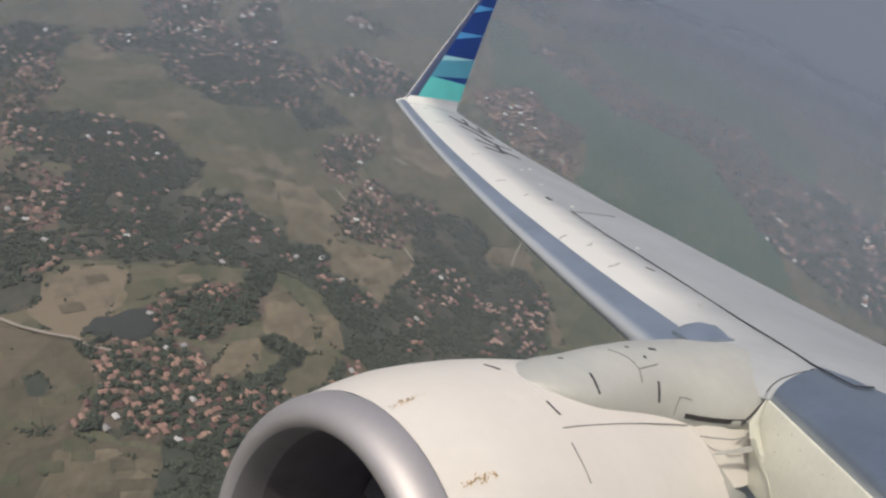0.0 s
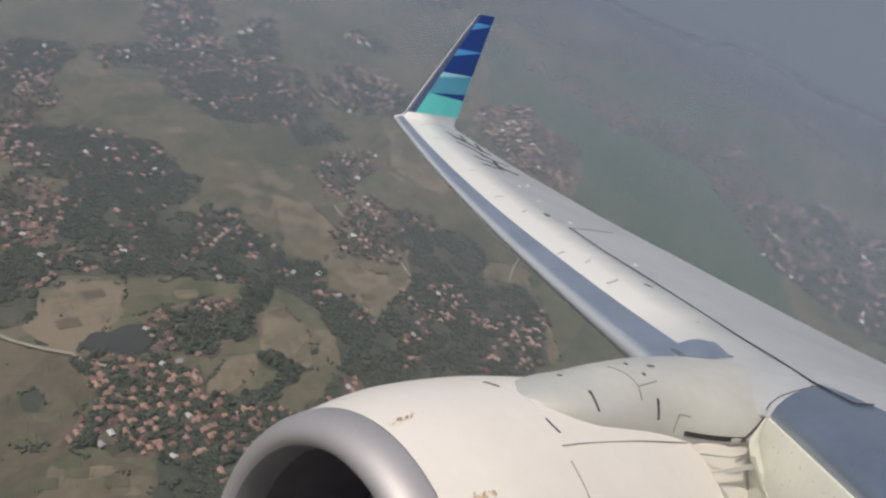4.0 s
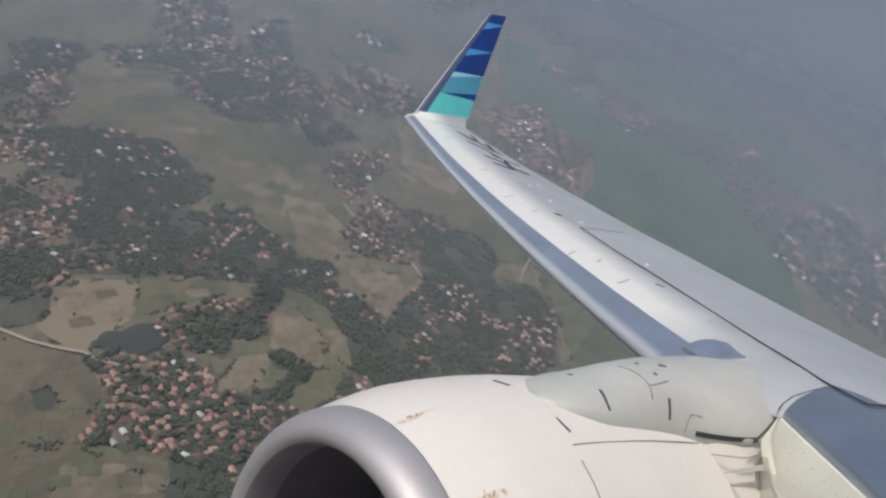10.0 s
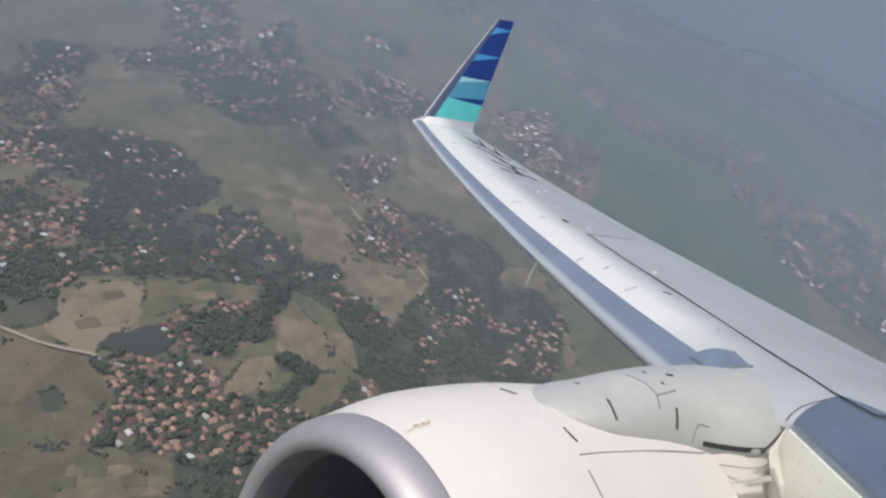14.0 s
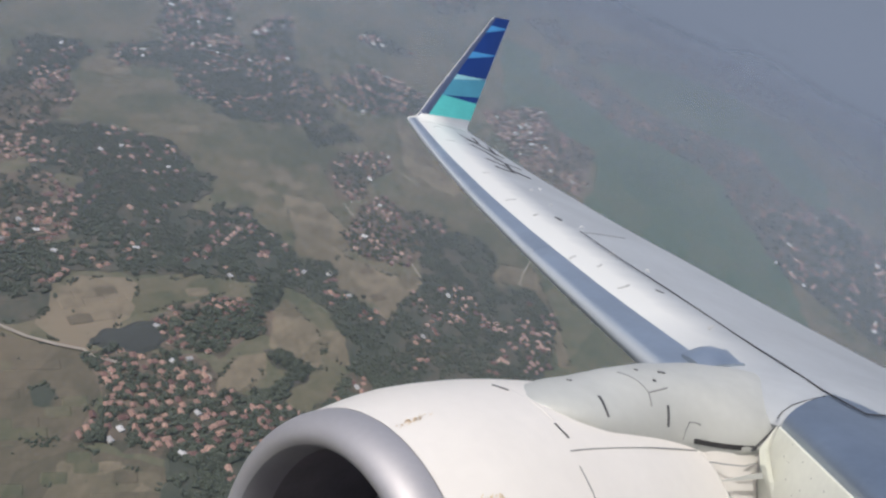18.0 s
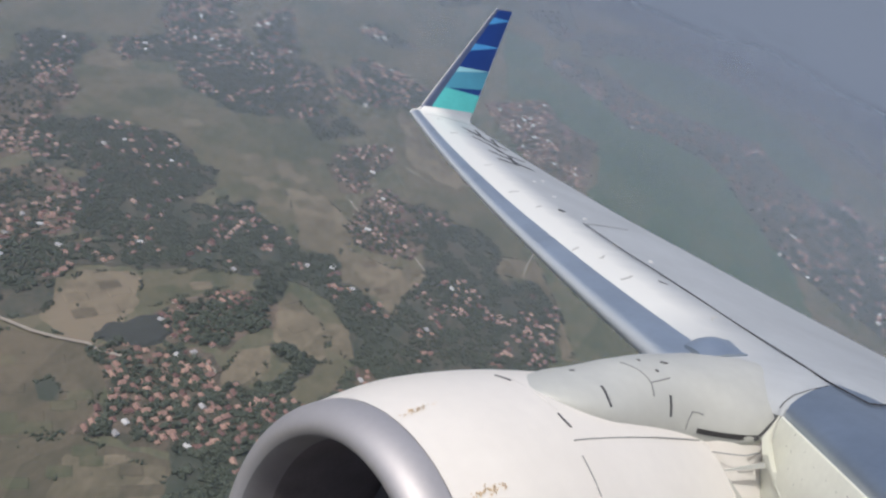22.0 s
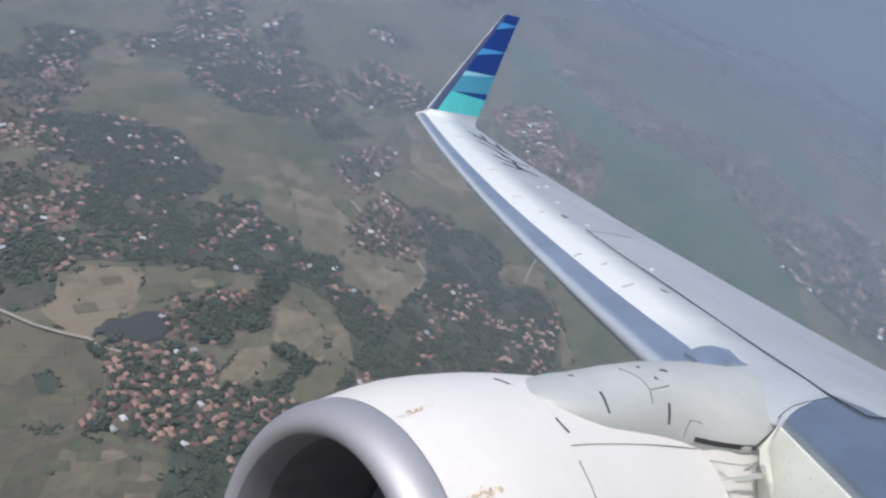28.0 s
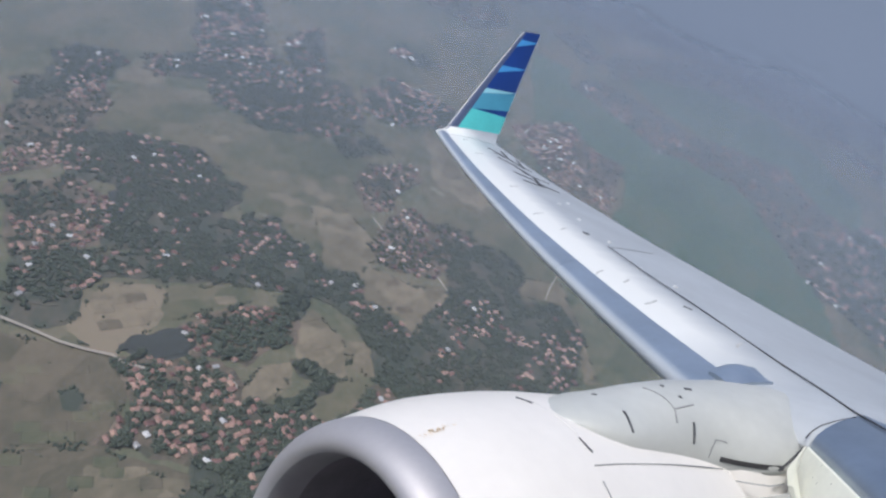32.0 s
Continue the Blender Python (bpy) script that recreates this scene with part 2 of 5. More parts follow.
def slat_skin():
    """Bare metal, worn dull and pale by sand and rain along its very nose."""
    m = material("slat_metal", (0.50, 0.57, 0.655), 0.40, 0.8, 0.16, 1.2, 14)
    n, l = m.node_tree.nodes, m.node_tree.links
    b = n["Principled BSDF"]
    metal = b.inputs["Base Color"].links[0].from_socket
    at, sep = n.new("ShaderNodeTexCoord"), n.new("ShaderNodeSeparateXYZ")
    l.new(at.outputs["Object"], sep.inputs[0])
    sweep, back, worn = n.new("ShaderNodeMath"), n.new("ShaderNodeMath"), n.new("ShaderNodeMapRange")
    sweep.operation, sweep.inputs[1].default_value, sweep.inputs[2].default_value = "MULTIPLY_ADD", -0.489, -0.298
    l.new(sep.outputs["X"], sweep.inputs[0])
    back.operation = "SUBTRACT"
    l.new(sweep.outputs[0], back.inputs[0])
    l.new(sep.outputs["Y"], back.inputs[1])
    worn.interpolation_type = "SMOOTHSTEP"
    worn.inputs["From Min"].default_value, worn.inputs["From Max"].default_value = 0.0, 0.09
    worn.inputs["To Min"].default_value, worn.inputs["To Max"].default_value = 1.0, 0.0
    l.new(back.outputs[0], worn.inputs["Value"])
    mix, dull, shine = n.new("ShaderNodeMix"), n.new("ShaderNodeMapRange"), n.new("ShaderNodeMapRange")
    mix.data_type = "RGBA"
    l.new(worn.outputs[0], mix.inputs["Factor"])
    l.new(metal, mix.inputs["A"])
    mix.inputs["B"].default_value = (0.46, 0.49, 0.52, 1)
    l.new(mix.outputs["Result"], b.inputs["Base Color"])
    for node, low, high, socket in ((dull, 0.40, 0.65, "Roughness"), (shine, 0.8, 0.1, "Metallic")):
        node.inputs["To Min"].default_value, node.inputs["To Max"].default_value = low, high
        l.new(worn.outputs[0], node.inputs["Value"])
        l.new(node.outputs[0], b.inputs[socket])
    return m


SLAT_METAL = slat_skin()
WING_PAINT = wing_skin()


# ---- mesh helpers ----
def part(name, bm, mat, parent=None, label="", smooth=True):
    me = bpy.data.meshes.new(name)
    bm.normal_update()
    bm.to_mesh(me)
    bm.free()
    if smooth:
        for p in me.polygons:
            p.use_smooth = True
        me.set_sharp_from_angle(angle=radians(42))
    if mat:
        me.materials.append(mat)
    ob = new(name, me)
    ob.parent = parent
    return tagged(ob, label)


def loft(sections, closed=True, caps=True):
    bm = bmesh.new()
    rows = [[bm.verts.new(v) for v in s] for s in sections]
    n = len(rows[0])
    for a, b in zip(rows, rows[1:]):
        for i in range(n if closed else n - 1):
            j = (i + 1) % n
            bm.faces.new((a[i], a[j], b[j], b[i]))
    if caps and closed:
        bm.faces.new(list(reversed(rows[0])))
        bm.faces.new(rows[-1])
    bmesh.ops.recalc_face_normals(bm, faces=bm.faces)
    return bm


def solid_sheet(grid, thick, normals):
    """A sheet given row by row, with its own thickness below."""
    bm = bmesh.new()
    top = [[bm.verts.new(v) for v in r] for r in grid]
    low = [[bm.verts.new(v - n * thick) for v, n in zip(r, k)] for r, k in zip(grid, normals)]
    h, w = len(grid), len(grid[0])
    for i in range(h - 1):
        for j in range(w - 1):
            bm.faces.new((top[i][j], top[i][j + 1], top[i + 1][j + 1], top[i + 1][j]))
            bm.faces.new((low[i][j], low[i + 1][j], low[i + 1][j + 1], low[i][j + 1]))
    for i in range(h - 1):
        for j in (0, w - 1):
            bm.faces.new((top[i][j], top[i + 1][j], low[i + 1][j], low[i][j]))
    for j in range(w - 1):
        for i in (0, h - 1):
            bm.faces.new((top[i][j], top[i][j + 1], low[i][j + 1], low[i][j]))
    bmesh.ops.recalc_face_normals(bm, faces=bm.faces)
    return bm


def strip(points, normals, width, lift=0.004):
    """A flat band along points of a surface, a few millimetres proud of it."""
    grid, ups = [], []
    for i, (p, n) in enumerate(zip(points, normals)):
        way = (points[min(i + 1, len(points) - 1)] - points[max(i - 1, 0)]).normalized()
        side = way.cross(n).normalized() * width / 2
        grid.append([p + n * lift - side, p + n * lift + side])
        ups.append([n, n])
    return solid_sheet(grid, 0.006, ups)


# ---- ground, structure ----
bm = bmesh.new()
edges = [-30000, -12000, -6000, -3000, -1500, 0, 1500, 3000, 6000, 12000, 30000]
net = [[bm.verts.new((x, y, 0)) for x in edges] for y in edges]
for a, b in zip(net, net[1:]):
    for i in range(len(edges) - 1):
        bm.faces.new((a[i], a[i + 1], b[i + 1], b[i]))
tagged(part("ground", bm, FARMLAND), "olive and brown dry rice farmland in hazy light", "ground", kind="structure")


def haze_ring():
    """A glowing ring that stands in for the murk of the far distance, all round."""
    m = bpy.data.materials.new("far_haze_glow")
    m.use_nodes = True
    n, l = m.node_tree.nodes, m.node_tree.links
    n.remove(n["Principled BSDF"])
    # added emitter: its colours by height stand in for hazy sky light
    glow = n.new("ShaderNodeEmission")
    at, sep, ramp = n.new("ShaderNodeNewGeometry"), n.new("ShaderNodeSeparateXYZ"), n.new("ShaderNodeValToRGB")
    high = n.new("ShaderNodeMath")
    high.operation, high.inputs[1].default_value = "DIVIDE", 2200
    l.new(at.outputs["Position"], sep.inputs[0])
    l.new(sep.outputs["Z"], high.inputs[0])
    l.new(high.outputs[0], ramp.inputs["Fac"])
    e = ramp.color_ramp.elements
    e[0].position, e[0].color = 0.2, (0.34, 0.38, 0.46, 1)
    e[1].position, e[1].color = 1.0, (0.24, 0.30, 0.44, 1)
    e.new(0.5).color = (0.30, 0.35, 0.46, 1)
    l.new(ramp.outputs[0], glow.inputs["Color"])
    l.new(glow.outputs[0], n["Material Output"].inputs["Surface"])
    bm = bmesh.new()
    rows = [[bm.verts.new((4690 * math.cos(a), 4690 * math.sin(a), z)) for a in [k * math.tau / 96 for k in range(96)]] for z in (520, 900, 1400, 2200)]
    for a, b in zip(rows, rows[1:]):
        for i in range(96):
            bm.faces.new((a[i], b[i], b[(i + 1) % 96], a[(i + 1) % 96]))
    tagged(part("backdrop", bm, m), "glowing ring standing in for blue-grey haze at the far horizon", "haze", kind="structure")


haze_ring()


def haze_layers():
    """Three painted sheets that stand in for haze over the land, thicker with the distance from the airliner."""
    m = bpy.data.materials.new("painted_haze")
    m.use_nodes = True
    n, l = m.node_tree.nodes, m.node_tree.links
    n.remove(n["Principled BSDF"])
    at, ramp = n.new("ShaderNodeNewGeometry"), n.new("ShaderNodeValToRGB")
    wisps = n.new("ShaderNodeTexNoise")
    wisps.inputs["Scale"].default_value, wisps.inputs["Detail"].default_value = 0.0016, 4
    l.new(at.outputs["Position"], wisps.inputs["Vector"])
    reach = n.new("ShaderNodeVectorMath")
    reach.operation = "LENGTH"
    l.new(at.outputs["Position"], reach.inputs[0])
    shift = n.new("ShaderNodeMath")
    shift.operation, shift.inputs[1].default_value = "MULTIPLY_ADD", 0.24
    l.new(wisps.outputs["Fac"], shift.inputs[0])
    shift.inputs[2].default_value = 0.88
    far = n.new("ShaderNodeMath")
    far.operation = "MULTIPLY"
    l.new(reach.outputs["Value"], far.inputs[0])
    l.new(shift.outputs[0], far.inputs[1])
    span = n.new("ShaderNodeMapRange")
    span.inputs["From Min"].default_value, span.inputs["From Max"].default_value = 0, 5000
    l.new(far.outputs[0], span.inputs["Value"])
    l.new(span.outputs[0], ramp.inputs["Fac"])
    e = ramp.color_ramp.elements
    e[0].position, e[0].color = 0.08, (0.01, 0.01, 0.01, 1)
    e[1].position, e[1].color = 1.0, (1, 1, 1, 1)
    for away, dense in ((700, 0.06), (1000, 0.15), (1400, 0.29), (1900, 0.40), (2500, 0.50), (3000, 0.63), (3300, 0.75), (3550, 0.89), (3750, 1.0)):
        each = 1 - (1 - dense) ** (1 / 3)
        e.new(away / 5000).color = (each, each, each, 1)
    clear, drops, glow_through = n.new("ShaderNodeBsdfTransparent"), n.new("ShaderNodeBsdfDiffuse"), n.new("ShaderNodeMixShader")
    # the haze's brightness and blueness by distance are painted into this tint
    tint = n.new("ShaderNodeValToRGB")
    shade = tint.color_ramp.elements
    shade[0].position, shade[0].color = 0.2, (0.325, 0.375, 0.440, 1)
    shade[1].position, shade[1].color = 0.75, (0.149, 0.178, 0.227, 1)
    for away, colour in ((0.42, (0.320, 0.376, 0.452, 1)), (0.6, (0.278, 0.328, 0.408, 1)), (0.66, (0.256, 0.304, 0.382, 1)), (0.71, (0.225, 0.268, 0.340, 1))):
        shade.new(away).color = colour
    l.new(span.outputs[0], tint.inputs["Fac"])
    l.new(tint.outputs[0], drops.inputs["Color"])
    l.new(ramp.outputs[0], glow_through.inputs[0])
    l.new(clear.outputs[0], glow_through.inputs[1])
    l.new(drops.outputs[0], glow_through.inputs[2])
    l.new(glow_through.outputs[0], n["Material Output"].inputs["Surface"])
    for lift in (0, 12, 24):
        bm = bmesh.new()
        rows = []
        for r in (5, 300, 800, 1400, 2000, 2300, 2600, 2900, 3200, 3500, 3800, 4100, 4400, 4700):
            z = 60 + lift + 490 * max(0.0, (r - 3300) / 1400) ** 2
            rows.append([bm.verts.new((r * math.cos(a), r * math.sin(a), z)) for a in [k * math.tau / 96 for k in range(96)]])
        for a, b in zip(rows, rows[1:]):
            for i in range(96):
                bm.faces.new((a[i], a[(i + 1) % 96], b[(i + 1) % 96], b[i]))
        tagged(part("haze_layer", bm, m), "thin painted sheet standing in for blue-grey haze over the farmland", "haze", kind="structure")


haze_layers()

# ---- the airliner ----
airliner = new("airliner")
airliner.matrix_world = AIR
tagged(airliner, "white jet airliner in flight with a swept wing and engine", "airliner")


def between(table, x):
    return float(np.interp(x, [a for a, _ in table], [b for _, b in table]))


LEAD = [(1.6, -1.12), (4.25, -2.90), (4.83, -2.66), (17.15, -8.685)]
CHORD = [(1.6, 7.2), (4.25, 4.75), (4.83, 4.7), (5.8, 4.12), (7.0, 3.58), (8.5, 3.08), (10.0, 2.80), (11.5, 2.58), (14, 2.12), (17.15, 1.60)]


def lead_z(x):
    return 0.79 + 0.097 * (x - 4.83) + 0.746 * max(0.0, (x - 4.83) / 12.3) ** 2


def half(u):
    return 5 * 0.118 * (0.2969 * u ** 0.5 - 0.126 * u - 0.3516 * u * u + 0.2843 * u ** 3 - 0.1036 * u ** 4)


def wing_at(x, u, upper=True):
    """A point of the wing's skin at span x and the share u of the chord."""
    c = between(CHORD, x)
    drop = between([(1.6, 0.185), (5.0, 0.16), (8.5, 0.09), (17.15, 0.06)], x)
    h = half(u) if upper else -0.72 * half(u)
    return Vector((x, between(LEAD, x) - u * c, lead_z(x) + c * h - u * c * drop))


def wing_normal(x, u):
    a = wing_at(x + 0.05, u) - wing_at(x - 0.05, u)
    b = wing_at(x, min(u + 0.01, 1)) - wing_at(x, max(u - 0.01, 0))
    n = a.cross(b).normalized()
    return n if n.z > 0 else -n


def wing_spot(x, back):
    """The skin `back` metres behind the leading edge, and its normal."""
    u = back / between(CHORD, x)
    return wing_at(x, u), wing_normal(x, u)


STEPS = [0, 0.004, 0.012, 0.03, 0.06, 0.1, 0.16, 0.24, 0.34, 0.46, 0.58, 0.7, 0.82, 0.92, 1.0]
spans = [1.6, 2.4, 3.2, 3.8, 4.25, 4.5, 4.83, 5.3, 5.8, 6.6, 7.5, 8.5, 9.5, 10.5, 11.5, 12.5, 13.5, 14.5, 15.3, 16.1, 16.7, 17.15]
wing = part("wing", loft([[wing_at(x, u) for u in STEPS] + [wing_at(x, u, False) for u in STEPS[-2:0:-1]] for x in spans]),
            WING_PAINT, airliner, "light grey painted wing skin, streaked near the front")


def nose_skin(x0, x1, back, under, mat, name, label, proud=0.006, steps=8):
    """A metal skin wrapped round the leading edge between two spans."""
    sections, ups = [], []
    for k in range(steps + 1):
        x = x0 + (x1 - x0) * k / steps
        c = between(CHORD, x)
        b0, b1 = between(back, x), between(under, x)
        row, rn = [], []
        for u in [b0 / c * s * s for s in (1, 0.85, 0.7, 0.5, 0.3, 0.15)]:
            row.append(wing_at(x, u))
            rn.append(wing_normal(x, max(u, 0.002)))
        row.append(wing_at(x, 0))
        rn.append(Vector((0.43, 0.9, 0)).normalized())
        for u in [b1 / c * s * s for s in (0.2, 0.5, 0.8, 1)]:
            row.append(wing_at(x, u, False))
            rn.append(Vector((0.2, 0.35, -0.9)).normalized())
        sections.append([p + n * proud for p, n in zip(row, rn)])
        ups.append(rn)
    return part(name, solid_sheet(sections, 0.012, ups), mat, airliner, label)


SLAT_BACK = [(4.83, 0.36), (6.2, 0.32), (9.7, 0.27), (17.1, 0.22)]
for a, b in ((5.0, 8.0), (8.008, 11.0), (11.008, 14.1), (14.108, 17.0)):
    nose_skin(a, b, SLAT_BACK, [(4, 0.25), (17, 0.12)], SLAT_METAL, "slat", "bare metal leading-edge slat, bluish with sky light")
root_edge = nose_skin(1.7, 4.22, [(1.6, 1.25), (3.9, 0.78), (4.22, 0.56)], [(1.6, 0.02), (4.3, 0.02)], ROOT_METAL, "root_leading_edge",
          "dark bare metal leading edge at the wing root", steps=12)


# capped inner end of the slats
grid = []
for k in range(9):
    f = k / 8
    row = []
    for j in range(7):
        g = j / 6
        x = 5.085 - 0.02 * f - (0.24 + 0.03 * f) * g
        back = 0.22 + (0.50 - 0.10 * g) * f + 0.03 * g
        p, n = wing_spot(x, back)
        row.append(p + n * (0.012 + 0.07 * math.sin(math.pi * min(1, 0.12 + 0.95 * f)) * math.sin(math.pi * (0.18 + 0.78 * g))))
    grid.append(row)
part("slat_end_cap", solid_sheet(grid, 0.05, [[Vector((0, 0, 1))] * 7] * 9), SLAT_METAL, wing, "rounded bare metal cap at the inner end of the slats")


for x in (15.6, 13.3, 11.4):
    p = wing_at(x, 0)
    part("slat_track", loft([[p + Vector((0.010 * math.cos(a), 0.015 - 0.12 * f, -0.045 + 0.010 * math.sin(a) - 0.01 * f)) for a in (0, 1.6, 3.1, 4.7)] for f in (0, 1)]), BLACK, wing, "small dark slat fitting below the edge")


# winglet, band by band
def winglet_ring(s, inflate=0.0, u0=0.0, u1=1.0):
    c = 1.56 + (0.52 - 1.56) * s
    y = -8.87 - 2.35 * s
    x, z = 17.06 + 0.40 * s ** 0.85, 2.80 + 2.55 * s
    us = [u0 + (u1 - u0) * k for k in (0, 0.02, 0.08, 0.2, 0.4, 0.65, 0.85, 1.0)]
    inner = [Vector((x - c * 0.75 * half(u) - inflate, y - u * c, z)) for u in us]
    outer = [Vector((x + c * 0.75 * half(u) + inflate, y - u * c, z + 0.01)) for u in us]
    return inner + outer[-2:0:-1]


winglet = part("winglet", loft([winglet_ring(s) for s in (0, 0.2, 0.4, 0.6, 0.8, 0.95, 1.0)]), SLATE, airliner, "upswept winglet painted in navy and blue bands")
def wing_band(low, high, proud, mat, words):
    """A painted band on the inner face; low and high give its edges from front to rear."""
    grid, ups = [], []
    for k in range(9):
        u = 0.16 + 0.835 * k / 8
        lo, hi = low[0] + (low[1] - low[0]) * k / 8, high[0] + (high[1] - high[0]) * k / 8
        row = []
        for j in range(13):
            s = lo + (hi - lo) * j / 12
            c = 1.56 + (0.52 - 1.56) * s
            row.append(Vector((17.06 + 0.40 * s ** 0.85 - c * 0.75 * half(u) - proud, -8.87 - 2.35 * s - u * c, 2.80 + 2.55 * s)))
        grid.append(row)
        ups.append([Vector((-1, 0, 0))] * 13)
    part("stripe", solid_sheet(grid, 0.005, ups), mat, winglet, words)


wing_band((0.10, 0.10), (0.995, 0.995), 0.006, NAVY, "navy painted ground of the bands")
wing_band((0.0, 0.0), (0.215, 0.165), 0.010, TURQUOISE, "turquoise painted band")
wing_band((0.212, 0.225), (0.40, 0.385), 0.014, STEEL_BLUE, "steel blue painted band")
wing_band((0.365, 0.395), (0.415, 0.40), 0.018, PALE_BLUE, "pale blue painted wedge")
wing_band((0.575, 0.632), (0.645, 0.638), 0.010, BLUE, "bright blue painted wedge")
wing_band((0.84, 0.90), (0.915, 0.908), 0.010, BLUE, "bright blue painted wedge")
edge = []
for k in range(9):
    s = k / 8
    c = 1.56 + (0.52 - 1.56) * s
    x, y, z = 17.06 + 0.40 * s ** 0.85, -8.87 - 2.35 * s, 2.80 + 2.55 * s
    edge.append([Vector((x - c * 0.75 * half(u) * sgn - 0.006 * sgn, y - u * c + (0.006 if u == 0 else 0), z)) for u, sgn in
                 ((0.0012, 1), (0.0008, 1), (0.0003, 1), (0, 1), (0.0003, -1), (0.0008, -1), (0.0012, -1))])
part("leading_edge", solid_sheet(edge, 0.004, [[Vector((0, 1, 0))] * 7] * 9), SEAMW, winglet, "bare metal strip along the winglet's front edge")
# curved fillet from wing tip to winglet
fillet = []
for k in range(6):
    a = k / 5
    c = 1.58 - 0.06 * a
    x, z = 17.13 + 0.05 * math.sin(a * 1.5), 2.74 + 0.10 * a * a
    y = -8.68 - 0.28 * a
    fillet.append([Vector((x, y - u * c, z + (c * half(u) * (1 - a) * 0.9 + 0.01) * (1 if up else -0.6) - u * c * 0.05)) for u, up in
                   [(u, True) for u in STEPS[::2]] + [(u, False) for u in STEPS[-3:0:-2]]])
part("tip_fillet", loft(fillet), WING_PAINT, airliner, "pale painted fillet at the wing tip")

# concave skin that sweeps from the wing's top up the foot of the winglet
sweep = []
for k in range(13):
    u = 0.03 + 0.95 * k / 12
    s = 0.028 - 0.025 * k / 12
    c = 1.56 + (0.52 - 1.56) * s
    foot = wing_at(16.55, u)
    head = Vector((17.06 + 0.40 * s ** 0.85 - c * 0.75 * half(u) - 0.016, -8.87 - 2.35 * s - u * c, 2.80 + 2.55 * s))
    bend = Vector((17.0, (foot.y + head.y) / 2, foot.z + 0.05))
    sweep.append([foot.lerp(bend, q).lerp(bend.lerp(head, q), q) + Vector((0, 0, 0.006)) for q in (0, 0.2, 0.4, 0.6, 0.8, 1)])
part("tip_fillet", solid_sheet(sweep, 0.008, [[Vector((-0.5, 0, 0.86))] * 6] * 13), WING_PAINT, airliner, "pale painted sweep from wing to winglet")

# nacelle, a little nose-up, its own axis along y
def ring_of(profile, n=72):
    return [[Vector((r * math.sin(k * math.tau / n), y, r * math.cos(k * math.tau / n))) for k in range(n)] for y, r in profile]


NACELLE = pose(4.837, -0.178, 0.034, 7.78, 0, 6.0)
COWL = [(-0.004, 0.969), (-0.06, 0.985), (-0.14, 1.008), (-0.25, 1.037), (-0.4, 1.066), (-0.6, 1.085), (-0.85, 1.098), (-1.1, 1.098), (-1.4, 1.085), (-1.7, 1.068), (-2.12, 1.041), (-2.12, 1.02), (-0.7, 0.95), (-0.02, 0.92)]
nacelle = part("engine_nacelle", loft(ring_of(COWL), caps=False), COWL_PAINT, airliner, "white engine cowling with thin panel seams and scuffs")
nacelle.matrix_local = NACELLE
part("core_cowl", loft(ring_of([(-1.5, 1.0), (-2.1, 1.0), (-2.3, 0.97), (-2.7, 0.90), (-3.1, 0.82), (-3.1, 0.78), (-1.5, 0.9)]), caps=False), PYLON_PAINT, nacelle, "grey-white rear cowl behind the fan cowl step")
LIP = [(0.0, 0.968), (0.045, 0.963), (0.085, 0.953), (0.12, 0.938), (0.15, 0.917), (0.175, 0.888), (0.188, 0.858), (0.188, 0.834), (0.176, 0.812), (0.158, 0.799)]
part("inlet_lip", loft(ring_of(LIP), caps=False), LIP_METAL, nacelle, "polished bare metal inlet lip")
part("inlet_throat", loft(ring_of([(0.158, 0.799), (0.13, 0.788), (0.08, 0.779), (0.03, 0.774), (-0.022, 0.772)]), caps=False), THROAT, nacelle, "dull metal throat behind the inlet lip, inlet shade painted into its grey")
part("inlet_duct", loft(ring_of([(-0.022, 0.772), (-0.15, 0.768), (-0.45, 0.77), (-0.85, 0.78), (-0.86, 0.2)]), caps=False), DUCT, nacelle, "dark lined inlet duct")
part("spinner", loft(ring_of([(-0.46, 0.005), (-0.54, 0.08), (-0.64, 0.15), (-0.79, 0.24), (-0.84, 0.28)], 24)), DUCT, nacelle, "dark cone in the middle of the fan")
blade_mesh = None
for k in range(24):
    if blade_mesh is None:
        blade = part("fan_blade", loft([[Vector((-0.09 * w, -0.78 - 0.05 * q, r)), Vector((0.09 * w, -0.78 + 0.05 * q, r)), Vector((0.09 * w, -0.775 + 0.05 * q, r)), Vector((-0.09 * w, -0.775 - 0.05 * q, r))]
                                        for r, w, q in ((0.2, 0.5, 1.2), (0.45, 0.9, 0.8), (0.75, 1.1, 0.4))]), FAN_METAL, nacelle)
        blade_mesh = blade.data
    else:
        blade = new("fan_blade", blade_mesh)
        blade.parent = nacelle
    blade.matrix_local = pose(0, 0, 0, 0, 360 * k / 24, 0)

